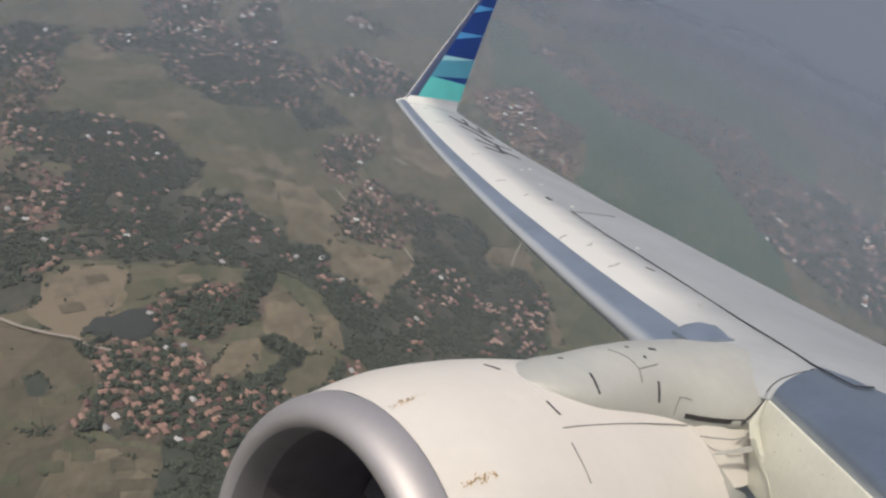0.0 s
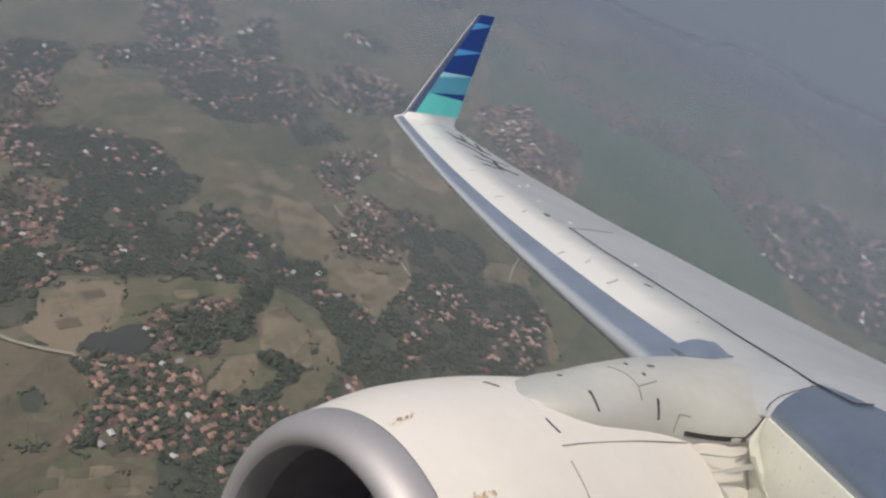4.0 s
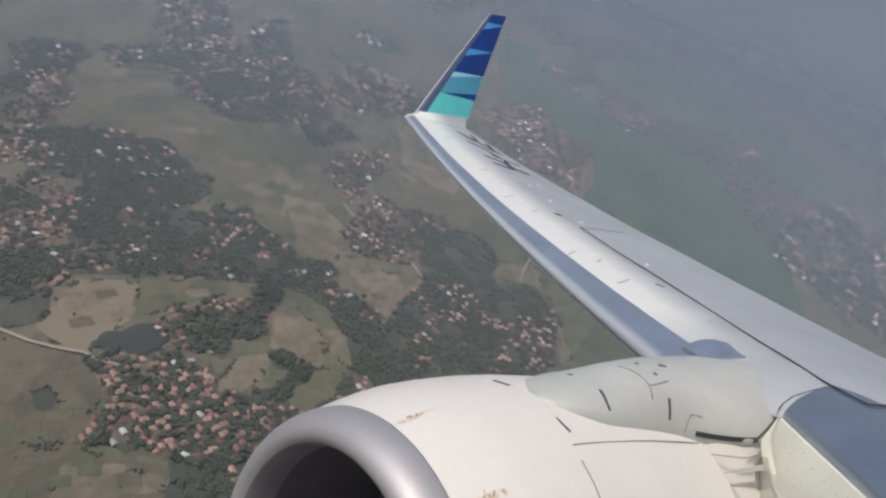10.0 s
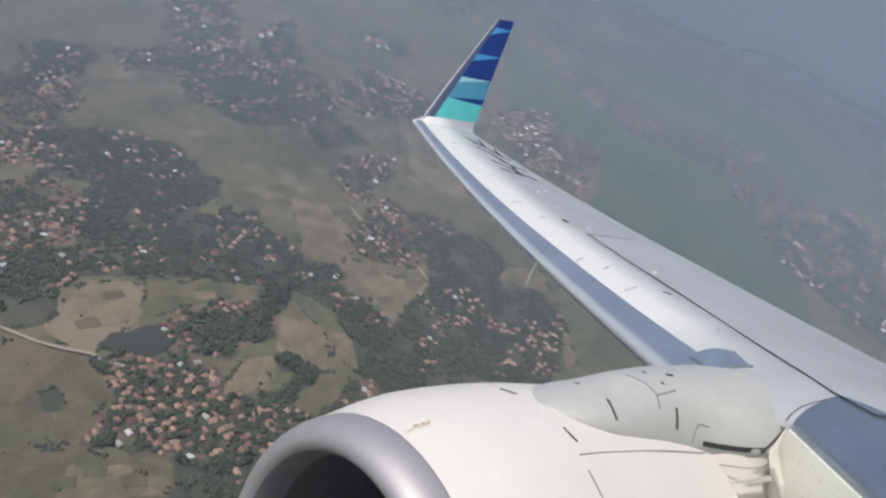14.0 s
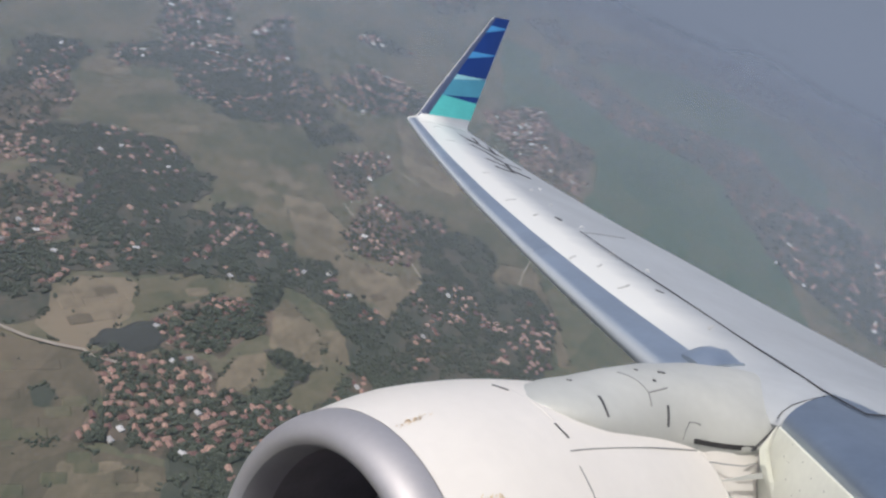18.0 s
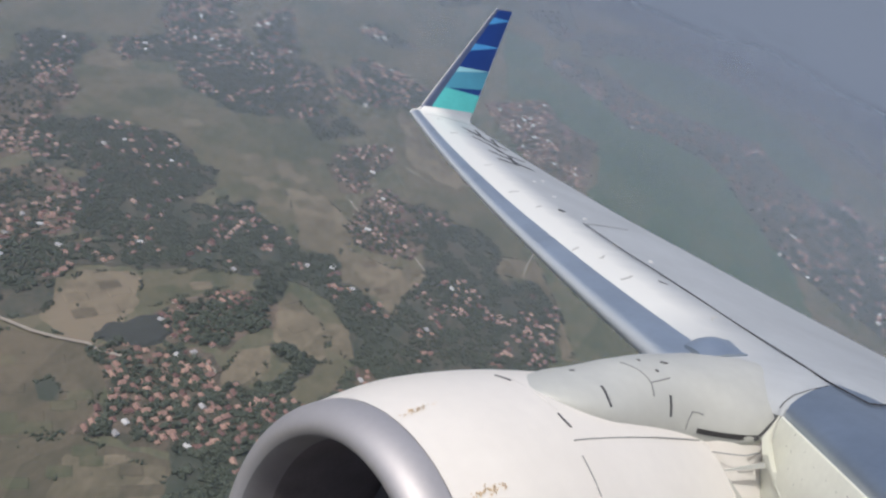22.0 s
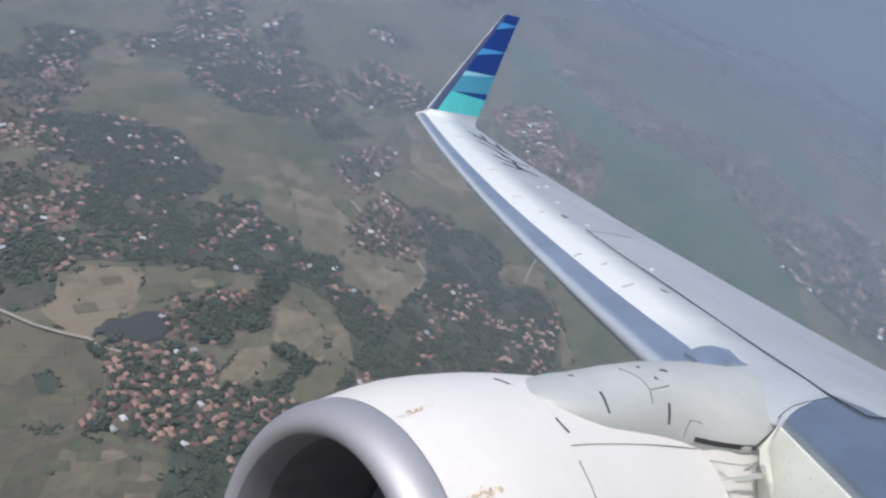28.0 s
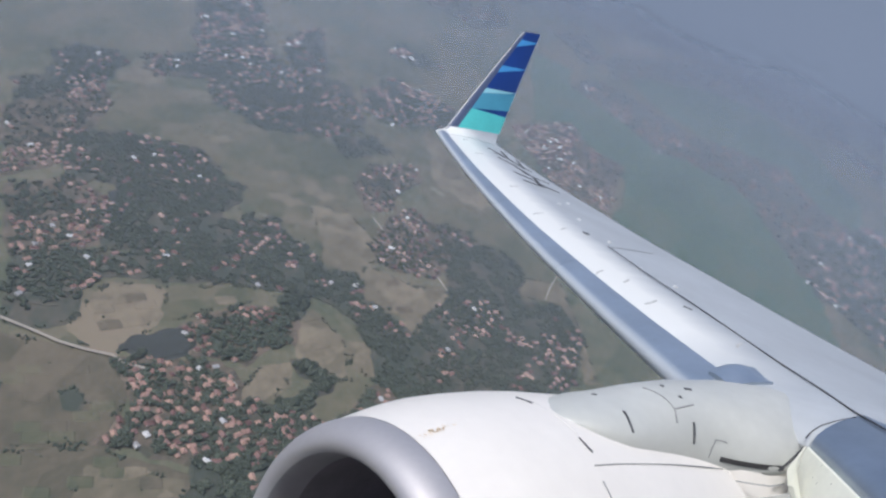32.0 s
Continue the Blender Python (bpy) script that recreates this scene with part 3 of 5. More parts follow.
# pylon fairing: place along, middle, half width, height of the widest part, height of the top
BULGE = [(-1.24, 4.78, 0.03, 0.96, 0.975), (-1.3, 4.785, 0.12, 0.94, 0.985), (-1.42, 4.8, 0.245, 0.9, 0.998), (-1.6, 4.82, 0.325, 0.84, 1.003), (-1.8, 4.835, 0.345, 0.785, 0.998), (-2.03, 4.845, 0.355, 0.725, 1.01), (-2.25, 4.86, 0.38, 0.667, 1.003), (-2.42, 4.87, 0.43, 0.63, 0.99), (-2.55, 4.86, 0.49, 0.615, 0.979), (-2.66, 4.84, 0.535, 0.61, 0.966), (-2.78, 4.82, 0.55, 0.62, 0.957), (-2.92, 4.79, 0.505, 0.64, 0.957), (-3.05, 4.755, 0.405, 0.67, 0.946), (-3.15, 4.725, 0.31, 0.7, 0.932), (-3.25, 4.7, 0.2, 0.75, 0.914), (-3.32, 4.69, 0.04, 0.82, 0.9)]


def eased(table, per=4):
    """Rows on a smooth curve through the rows of a table."""
    rows, out = [np.array(r) for r in table], []
    for i in range(len(rows) - 1):
        a, b, c, d = rows[max(i - 1, 0)], rows[i], rows[i + 1], rows[min(i + 2, len(rows) - 1)]
        for t in [k / per for k in range(per)]:
            out.append(0.5 * (2 * b + (c - a) * t + (2 * a - 5 * b + 4 * c - d) * t * t + (3 * b - a - 3 * c + d) * t ** 3))
    return out + [rows[-1]]


def bulge_ring(y, x, w, mid, top, n=44):
    out = []
    for k in range(n):
        a = k * math.tau / n
        s, c = math.sin(a), math.cos(a)
        out.append(Vector((x + w * math.copysign(abs(s) ** 0.9, s), y, mid + ((top - mid) * c if c > 0 else 0.16 * c))))
    return out


pylon = part("pylon_fairing", loft([bulge_ring(*b) for b in eased(BULGE)]), PYLON_PAINT, airliner, "smooth egg-shaped grey-white fairing between engine and wing")

part("pylon_web", loft([[Vector((4.80 + dx, y, z)) for dx, z in ((-w, 0.60), (-w - 0.06, 0.2), (w, 0.2), (w, 0.60))] for y, w in ((-2.3, 0.15), (-2.42, 0.33), (-2.5, 0.39), (-2.6, 0.445), (-2.72, 0.485), (-2.95, 0.49), (-3.6, 0.3))]),
     COWL_PAINT, pylon, "grey-white pylon side below the fairing")

# lower nose panel of the wing root
grid = []
for k in range(9):
    f = k / 8
    top = Vector((4.24 - 2.3 * f, -2.87 + 1.54 * f, 0.735 - 0.225 * f))
    grid.append([top, top + Vector((0.015, 0.05, -0.12)), top + Vector((0.04, 0.09, -0.3)), top + Vector((0.05, 0.06, -0.55))])
panel = part("root_flap_panel", solid_sheet(grid, 0.03, [[Vector((-0.4, -0.85, 0.2)) * -1] * 4] * 9), CREAM, airliner, "cream panel below the root leading edge with small fasteners")

# pale bent rim along the panel's outer edge
rim_out = [(4.172, -2.73, 0.79), (4.197, -2.615, 0.657), (4.192, -2.635, 0.555), (4.175, -2.69, 0.441), (4.142, -2.69, 0.373), (4.045, -2.625, 0.345), (3.98, -2.58, 0.25)]
rim_in = [(4.166, -2.735, 0.786), (4.182, -2.70, 0.64), (4.157, -2.70, 0.55), (4.117, -2.685, 0.465), (4.08, -2.655, 0.40), (4.03, -2.615, 0.35), (3.96, -2.57, 0.25)]
grid = [[Vector(p), Vector(p).lerp(Vector(q), 0.5) + Vector((-0.006, 0.01, 0.004)), Vector(q)] for p, q in zip(rim_out, rim_in)]
part("rim_strip", solid_sheet(grid, 0.012, [[Vector((-0.46, 0.82, 0.34))] * 3] * 7), CREAM, panel, "pale metal rim of the panel")
part("bracket", loft([[Vector((4.30 - 0.11 * f + dx * (0.3 + f), -2.44 - 0.23 * f, 0.455 + 0.03 * f + dz * (0.4 + 1.2 * f))) for dx, dz in ((-0.006, -0.012), (0.006, -0.012), (0.004, 0.010), (-0.004, 0.010))] for f in (0, 0.3, 0.7, 1.0)]),
     PYLON_PAINT, nacelle, "small pale bracket behind the cowl").matrix_local = NACELLE.inverted()

# fuselage round the seat
rows = []
fus = bmesh.new()
ys = [7.5, 7.2, 6.0, 4.0, 2.5, 0.4, -1.5, -4, -7, -10, -12, -12.6]
ring = [k * math.tau / 48 for k in range(48)]
for y in ys:
    r = 1.88 * (0.35 if y in (7.5, -12.6) else 0.8 if y in (7.2, -12) else 1.0)
    rows.append([fus.verts.new((r * math.cos(a), y, 1.95 + r * math.sin(a))) for a in ring])
for j, (a, b) in enumerate(zip(rows, rows[1:])):
    for i in range(48):
        if ys[j] == 2.5 and i in (46, 47, 0, 1, 2, 3, 4):
            continue
        fus.faces.new((a[i], a[(i + 1) % 48], b[(i + 1) % 48], b[i]))
fus.faces.new(rows[0])
fus.faces.new(list(reversed(rows[-1])))
bmesh.ops.recalc_face_normals(fus, faces=fus.faces)
part("fuselage", fus, HULL_PAINT, airliner, "white painted fuselage with an opening at the window seat")

# marks, seams and small fittings
def decal(name, points, n0, n1, width, mat, parent, label=""):
    pts = [Vector(p) for p in points]
    n0, n1 = Vector(n0), Vector(n1)
    ups = [(n0 + (n1 - n0) * (i / (len(pts) - 1))).normalized() for i in range(len(pts))]
    ob = part(name, strip(pts, ups, width, 0.014 if name == "walkway_line" else 0.005), mat, parent, label)
    if parent is nacelle:
        ob.matrix_local = NACELLE.inverted()
    return ob


def tab(name, at, n, size, mat, parent):
    """A small raised fitting: a wedge-ended block on the skin."""
    at, n = Vector(at), Vector(n)
    along = Vector((0, 1, 0)) - n * n.y
    along.normalize()
    side = along.cross(n)
    bm = bmesh.new()
    low = [bm.verts.new(at + along * a * size + side * b * size * 0.4 - n * 0.004) for a, b in ((-0.5, -1), (0.5, -0.5), (0.5, 0.5), (-0.5, 1))]
    top = [bm.verts.new(at + along * a * size + side * b * size * 0.3 + n * size * 0.25) for a, b in ((-0.45, -1), (0.2, -0.5), (0.2, 0.5), (-0.45, 1))]
    bm.faces.new(top)
    bm.faces.new(list(reversed(low)))
    for i in range(4):
        bm.faces.new((low[i], low[(i + 1) % 4], top[(i + 1) % 4], top[i]))
    bmesh.ops.recalc_face_normals(bm, faces=bm.faces)
    return part(name, bm, mat, parent, smooth=False)


def scuff(y0, deg0, size, count):
    """Flecks of worn paint on the cowl round the place y0 along and deg0 round from its top."""
    r = random.Random(int(deg0 * 7))
    bm = bmesh.new()
    for _ in range(count):
        y, deg = y0 + r.gauss(0, size * 1.3), deg0 + r.gauss(0, size * 14)
        rad = float(np.interp(-y, [-q[0] for q in COWL[:11]], [q[1] for q in COWL[:11]])) + 0.004 + r.uniform(0, 0.002)
        loop = []
        long, wide, turn = r.uniform(0.004, 0.015), r.uniform(0.002, 0.005), r.uniform(0, 1.2)
        for k in range(6):
            t = k * math.tau / 6
            w = r.uniform(0.6, 1.2)
            a, b = long * math.cos(t) * w, wide * math.sin(t) * w
            yy, arc = y + a * math.cos(turn) - b * math.sin(turn), a * math.sin(turn) + b * math.cos(turn)
            g = radians(deg) + arc / rad
            loop.append(bm.verts.new((-rad * math.sin(g), yy, rad * math.cos(g))))
        bm.faces.new(loop)
    bmesh.ops.solidify(bm, geom=bm.faces[:], thickness=0.003)
    bmesh.ops.recalc_face_normals(bm, faces=bm.faces)
    tagged(part("scuff", bm, STAIN, nacelle, "flecks of brown worn paint", smooth=False), kind="stuff")


scuff(-0.14, 9.6, 0.04, 34)
scuff(-0.17, 40.2, 0.04, 44)

decal("walkway_line", [(8.600, -5.590, 1.322), (8.012, -5.325, 1.240), (7.496, -5.097, 1.167), (6.942, -4.878, 1.090), (6.431, -4.658, 1.022), (6.076, -4.498, 0.977), (5.760, -4.346, 0.939), (5.430, -4.159, 0.914), (5.140, -3.994, 0.894), (4.721, -3.742, 0.878), (4.264, -3.418, 0.872), (4.074, -3.330, 0.863), (3.920, -3.272, 0.851)], (-0.17, -0.08, 0.98), (-0.09, -0.05, 0.99), 0.015, BLACK, wing, "thin black line along the wing")
decal("walkway_line", [(3.920, -3.272, 0.851), (3.888, -3.336, 0.845), (3.861, -3.408, 0.840)], (-0.09, -0.05, 0.99), (-0.10, -0.03, 0.99), 0.015, BLACK, root_edge, "thin black line along the wing")
decal("panel_seam", [(8.600, -5.590, 1.322), (8.675, -6.051, 1.280), (8.769, -6.607, 1.210)], (-0.17, -0.08, 0.98), (-0.20, -0.17, 0.96), 0.009, SEAM_GREY, wing, "faint grey seam")
decal("panel_seam", [(4.251, -2.863, 0.791), (4.271, -2.943, 0.809), (4.264, -3.032, 0.842), (4.244, -3.156, 0.860), (4.214, -3.336, 0.875)], (-0.67, -0.08, 0.74), (-0.10, -0.00, 1.00), 0.006, BLACK, wing, "dark seam round the root leading edge")
decal("hinge_slot", [(4.527, -1.233, 0.918), (4.477, -1.232, 0.898), (4.431, -1.242, 0.873)], (-0.37, -0.16, 0.92), (-0.45, -0.17, 0.88), 0.011, GREY_MARK, nacelle, "dark slot")
decal("hinge_slot", [(4.959, -1.163, 1.006), (4.914, -1.182, 1.003), (4.865, -1.197, 1.000)], (0.06, -0.13, 0.99), (-0.03, -0.14, 0.99), 0.016, GREY_MARK, nacelle, "dark slot")
decal("cowl_edge", [(4.446, -2.406, 0.582), (4.388, -2.442, 0.525), (4.334, -2.476, 0.443), (4.260, -2.434, 0.396), (4.208, -2.433, 0.327)], (-0.59, -0.23, 0.78), (-0.82, -0.22, 0.52), 0.007, SEAMW, nacelle, "bright worn rear edge of the cowl")
decal("panel_seam", [(4.356, -1.186, 0.840), (4.368, -1.323, 0.821), (4.381, -1.489, 0.793), (4.402, -1.697, 0.753), (4.419, -1.913, 0.709), (4.430, -2.137, 0.659), (4.456, -2.384, 0.596)], (-0.53, -0.12, 0.84), (-0.83, 0.05, -0.55), 0.005, SEAM_GREY, nacelle, "")
decal("panel_seam", [(4.280, -1.175, 0.791), (4.232, -1.169, 0.755), (4.179, -1.166, 0.707), (4.119, -1.157, 0.648)], (-0.60, -0.12, 0.79), (-0.73, -0.12, 0.68), 0.004, SEAM_GREY, nacelle, "")
decal("panel_seam", [(4.396, -2.434, 0.535), (4.316, -2.487, 0.540), (4.246, -2.553, 0.543), (4.212, -2.630, 0.559)], (-0.65, -0.23, 0.72), (-0.99, 0.08, 0.10), 0.007, SEAM_GREY, wing, "")
decal("hinge_slot", [(4.635, -1.670, 0.973), (4.597, -1.658, 0.956), (4.556, -1.639, 0.933), (4.517, -1.629, 0.895)], (-0.33, -0.07, 0.94), (-0.74, -0.02, 0.67), 0.017, GREY_MARK, pylon, "dark slot")
decal("hinge_slot", [(4.550, -2.182, 0.873), (4.518, -2.156, 0.824), (4.497, -2.134, 0.769)], (-0.80, -0.04, 0.59), (-1.00, 0.02, 0.09), 0.017, GREY_MARK, pylon, "dark slot")
decal("panel_seam", [(4.840, -2.049, 1.010), (4.766, -2.071, 1.003), (4.710, -2.080, 0.990), (4.660, -2.080, 0.970), (4.617, -2.078, 0.945)], (-0.06, -0.00, 1.00), (-0.53, 0.01, 0.85), 0.006, SEAM_GREY, pylon, "")
decal("panel_seam", [(4.617, -2.078, 0.945), (4.626, -2.171, 0.944), (4.635, -2.273, 0.943)], (-0.53, 0.01, 0.85), (-0.44, 0.02, 0.90), 0.007, SEAM_GREY, pylon, "")
decal("panel_seam", [(4.617, -2.078, 0.945), (4.579, -2.051, 0.919), (4.550, -2.031, 0.890)], (-0.53, 0.01, 0.85), (-0.80, -0.07, 0.59), 0.006, SEAM_GREY, pylon, "")
decal("panel_seam", [(4.479, -2.264, 0.675), (4.483, -2.286, 0.723), (4.490, -2.325, 0.770)], (-0.98, 0.18, 0.10), (-0.94, 0.17, 0.30), 0.005, SEAM_GREY, pylon, "")
decal("panel_seam", [(4.490, -2.325, 0.770), (4.481, -2.369, 0.763), (4.465, -2.405, 0.748)], (-0.94, 0.17, 0.30), (-0.94, 0.18, 0.30), 0.006, SEAM_GREY, pylon, "")
decal("fastener_plate", [(4.786, -2.367, 0.989), (4.767, -2.410, 0.982)], (-0.18, -0.09, 0.98), (-0.16, -0.03, 0.99), 0.022, GREY_MARK, pylon, "")
decal("fastener_plate", [(4.706, -2.222, 0.982), (4.686, -2.224, 0.973)], (-0.44, -0.08, 0.89), (-0.44, -0.08, 0.90), 0.016, GREY_MARK, pylon, "")
decal("fastener_plate", [(4.855, -2.223, 1.004), (4.831, -2.226, 1.003)], (-0.05, -0.06, 1.00), (-0.07, -0.05, 1.00), 0.014, GREY_MARK, pylon, "")
decal("fastener_plate", [(4.878, -1.656, 0.999), (4.854, -1.678, 1.000)], (0.07, -0.00, 1.00), (0.00, -0.04, 1.00), 0.014, GREY_MARK, pylon, "")
decal("seal_strip", [(4.462, -2.352, 0.659), (4.431, -2.445, 0.637), (4.386, -2.525, 0.625), (4.339, -2.601, 0.618), (4.282, -2.727, 0.613)], (-0.98, 0.20, 0.10), (-0.96, 0.27, -0.09), 0.03, BLACK, pylon, "dark rubber seal strip")
# raised dark strip that paints in the shade of the gap
decal("shadow_gap", [(4.230, -2.589, 0.637), (4.205, -2.627, 0.685), (4.204, -2.701, 0.722), (4.231, -2.817, 0.744)], (-0.82, 0.57, 0.08), (-0.76, -0.19, 0.62), 0.014, GREY_MARK, pylon, "dark strip painted as the shaded gap between fairing and panel")
decal("slat_bracket", [(5.035, -2.924, 0.920), (4.980, -2.949, 0.924)], (-0.00, 0.17, 0.99), (-0.01, 0.16, 0.99), 0.028, CREAM, wing, "small yellowish bracket at the slat end")
decal("marking_bar", [(15.815, -9.182, 2.452), (15.316, -9.190, 2.318), (14.685, -9.088, 2.168), (14.193, -9.093, 2.038)], (-0.25, -0.15, 0.96), (-0.25, -0.18, 0.95), 0.062, GREY_MARK, wing, "worn black bar of the wing marking")
decal("marking_bar", [(15.397, -9.035, 2.364), (15.048, -9.133, 2.257), (14.501, -9.029, 2.130)], (-0.25, -0.15, 0.96), (-0.25, -0.17, 0.95), 0.056, GREY_MARK, wing, "worn black bar of the wing marking")
decal("marking_bar", [(14.831, -8.719, 2.267), (14.365, -8.737, 2.145), (13.674, -8.550, 2.001)], (-0.25, -0.15, 0.96), (-0.24, -0.15, 0.96), 0.062, GREY_MARK, wing, "worn black bar of the wing marking")
decal("marking_bar", [(13.503, -8.068, 2.033), (13.150, -8.165, 1.935), (12.724, -8.160, 1.832), (12.424, -8.227, 1.747)], (-0.23, -0.13, 0.96), (-0.23, -0.17, 0.96), 0.062, GREY_MARK, wing, "worn black bar of the wing marking")
decal("marking_bar", [(13.767, -8.482, 2.036), (13.449, -8.562, 1.942), (13.250, -8.754, 1.857)], (-0.24, -0.15, 0.96), (-0.24, -0.18, 0.95), 0.050, GREY_MARK, wing, "worn black bar of the wing marking")
decal("marking_bar", [(12.805, -7.712, 1.920), (12.633, -7.863, 1.858), (12.565, -8.007, 1.819)], (-0.22, -0.13, 0.97), (-0.23, -0.16, 0.96), 0.074, GREY_MARK, wing, "worn black bar of the wing marking")
decal("marking_bar", [(15.900, -9.616, 2.402), (15.264, -9.275, 2.289)], (-0.26, -0.18, 0.95), (-0.25, -0.16, 0.95), 0.074, GREY_MARK, wing, "worn black bar of the wing marking")
decal("marking_bar", [(15.244, -9.544, 2.234), (14.307, -8.960, 2.092)], (-0.26, -0.19, 0.95), (-0.24, -0.17, 0.96), 0.074, GREY_MARK, wing, "worn black bar of the wing marking")
decal("marking_bar", [(13.515, -8.561, 1.959), (12.640, -7.977, 1.842)], (-0.25, -0.17, 0.95), (-0.23, -0.16, 0.96), 0.074, GREY_MARK, wing, "worn black bar of the wing marking")
for x, back in [(7.55, 0.4), (7.25, 0.64), (5.55, 0.98), (10.2, 0.54), (12.0, 0.66), (16.2, 0.62), (14.8, 0.66), (9.4, 0.68), (6.6, 0.6)]:
    spots_along = [wing_spot(x + 0.05 * k, back + 0.09 * k + 0.03 * math.sin(3 * x + 2 * k)) for k in (-1, 0, 1)]
    decal("smudge", [p for p, _ in spots_along], spots_along[0][1], spots_along[-1][1], 0.022, SMUDGE, wing, "faint grey oil smudge")
decal("filler_cap", [(6.533, -4.500, 1.060), (6.446, -4.510, 1.043)], (-0.17, -0.12, 0.98), (-0.17, -0.12, 0.98), 0.04, GREY_MARK, wing, "small dark cap")
decal("filler_cap", [(5.585, -4.035, 0.956), (5.526, -4.061, 0.943)], (-0.15, -0.14, 0.98), (-0.15, -0.14, 0.98), 0.03, GREY_MARK, wing, "small dark cap")
decal("filler_cap", [(9.303, -5.856, 1.420), (9.194, -5.832, 1.403)], (-0.17, -0.08, 0.98), (-0.17, -0.08, 0.98), 0.05, GREY_MARK, wing, "small dark cap")
decal("panel_seam", [(4.885, -1.220, 0.997), (4.682, -1.246, 0.966), (4.552, -1.249, 0.926)], (-0.03, -0.14, 0.99), (-0.37, -0.16, 0.92), 0.01, SEAMW, nacelle, "")
tab("vortex_generator", (11.446, -7.540, 1.634), (-0.22, -0.16, 0.96), 0.055, HULL_PAINT, wing)
tab("vortex_generator", (10.150, -6.561, 1.501), (-0.19, -0.12, 0.97), 0.055, HULL_PAINT, wing)
tab("vortex_generator", (8.919, -5.931, 1.341), (-0.18, -0.12, 0.98), 0.055, HULL_PAINT, wing)
tab("vortex_generator", (7.750, -5.222, 1.202), (-0.18, -0.10, 0.98), 0.055, HULL_PAINT, wing)
tab("vortex_generator", (7.219, -5.194, 1.101), (-0.19, -0.14, 0.97), 0.055, HULL_PAINT, wing)
tab("vortex_generator", (11.168, -7.096, 1.641), (-0.21, -0.14, 0.97), 0.055, HULL_PAINT, wing)
tab("fastener", (4.050, -2.692, 0.614), (0.49, 0.78, 0.39), 0.007, GREY_MARK, panel)
tab("fastener", (4.066, -2.746, 0.703), (0.49, 0.78, 0.39), 0.007, GREY_MARK, panel)
tab("fastener", (4.030, -2.649, 0.527), (0.52, 0.82, 0.25), 0.007, GREY_MARK, panel)
tab("fastener", (3.894, -2.563, 0.530), (0.52, 0.82, 0.25), 0.007, GREY_MARK, panel)
tab("fastener", (3.725, -2.487, 0.607), (0.49, 0.78, 0.39), 0.007, GREY_MARK, panel)
tab("fastener", (3.634, -2.424, 0.594), (0.49, 0.78, 0.39), 0.007, GREY_MARK, panel)
tab("fastener", (3.843, -2.567, 0.622), (0.49, 0.78, 0.39), 0.007, GREY_MARK, panel)
tab("fastener", (4.102, -2.729, 0.623), (0.49, 0.78, 0.39), 0.007, GREY_MARK, panel)
tab("fastener", (3.945, -2.650, 0.660), (0.49, 0.78, 0.39), 0.007, GREY_MARK, panel)
tab("fastener", (3.948, -2.581, 0.477), (0.52, 0.82, 0.25), 0.007, GREY_MARK, panel)
tab("fastener", (3.555, -2.383, 0.611), (0.49, 0.78, 0.39), 0.007, GREY_MARK, panel)


# ---- the land below ----
rng = np.random.default_rng(7)
GROVES = []


def area(corners):
    return abs(sum(a[0] * b[1] - b[0] * a[1] for a, b in zip(corners, corners[1:] + corners[:1]))) / 2


def inside(x, y, corners):
    hit = False
    for (x0, y0), (x1, y1) in zip(corners, corners[1:] + corners[:1]):
        if (y0 > y) != (y1 > y) and x < x0 + (x1 - x0) * (y - y0) / (y1 - y0):
            hit = not hit
    return hit


def grove(corners, houses, thick):
    """A village or wood by the corners of its outline, its houses and how closely its trees stand."""
    mx, my = (sum(c[i] for c in corners) / len(corners) for i in (0, 1))
    GROVES.append({"corners": corners, "houses": houses, "thick": thick, "area": area(corners), "away": math.hypot(mx, my), "turn": math.degrees(math.atan2(corners[1][1] - corners[0][1], corners[1][0] - corners[0][0]))})


grove([(-299, 633), (-279, 659), (-238, 676), (-210, 693), (-180, 680), (-170, 647), (-158, 669), (-132, 661), (-99, 677), (-69, 670), (-96, 590), (-151, 554), (-192, 543), (-221, 539), (-256, 529), (-259, 550), (-250, 587), (-276, 608)], 125, 0.6)
grove([(-167, 550), (-92, 610), (-68, 509), (-136, 474)], 5, 1.0)
grove([(-273, 722), (-269, 750), (-236, 802), (-202, 828), (-168, 819), (-159, 779), (-180, 742), (-184, 711), (-224, 702), (-247, 693)], 34, 0.7)
grove([(-203, 849), (-198, 895), (-176, 879), (-169, 818), (-192, 822)], 0, 1.0)
grove([(-143, 739), (-130, 760), (-94, 742), (-91, 721), (-100, 681), (-130, 657), (-133, 672), (-115, 701), (-105, 730), (-131, 726)], 0, 1.0)
grove([(-486, 714), (-478, 743), (-454, 769), (-409, 792), (-366, 862), (-318, 891), (-324, 974), (-300, 1038), (-245, 992), (-191, 965), (-130, 967), (-117, 925), (-155, 887), (-207, 867), (-244, 852), (-289, 834), (-335, 791), (-388, 756), (-396, 719), (-399, 677), (-443, 656)], 70, 1.1)
grove([(-593, 849), (-557, 887), (-555, 921), (-515, 910), (-476, 900), (-435, 821), (-454, 769), (-475, 738), (-497, 719)], 60, 0.6)
grove([(-470, 896), (-486, 958), (-487, 1002), (-404, 1067), (-370, 1084), (-352, 1034), (-354, 965), (-323, 975), (-318, 891), (-365, 860), (-395, 817), (-434, 813)], 16, 1.1)
grove([(-624, 1023), (-594, 1075), (-546, 1105), (-466, 1132), (-421, 1104), (-392, 1057), (-480, 991), (-486, 958), (-553, 917), (-596, 956)], 40, 1.0)
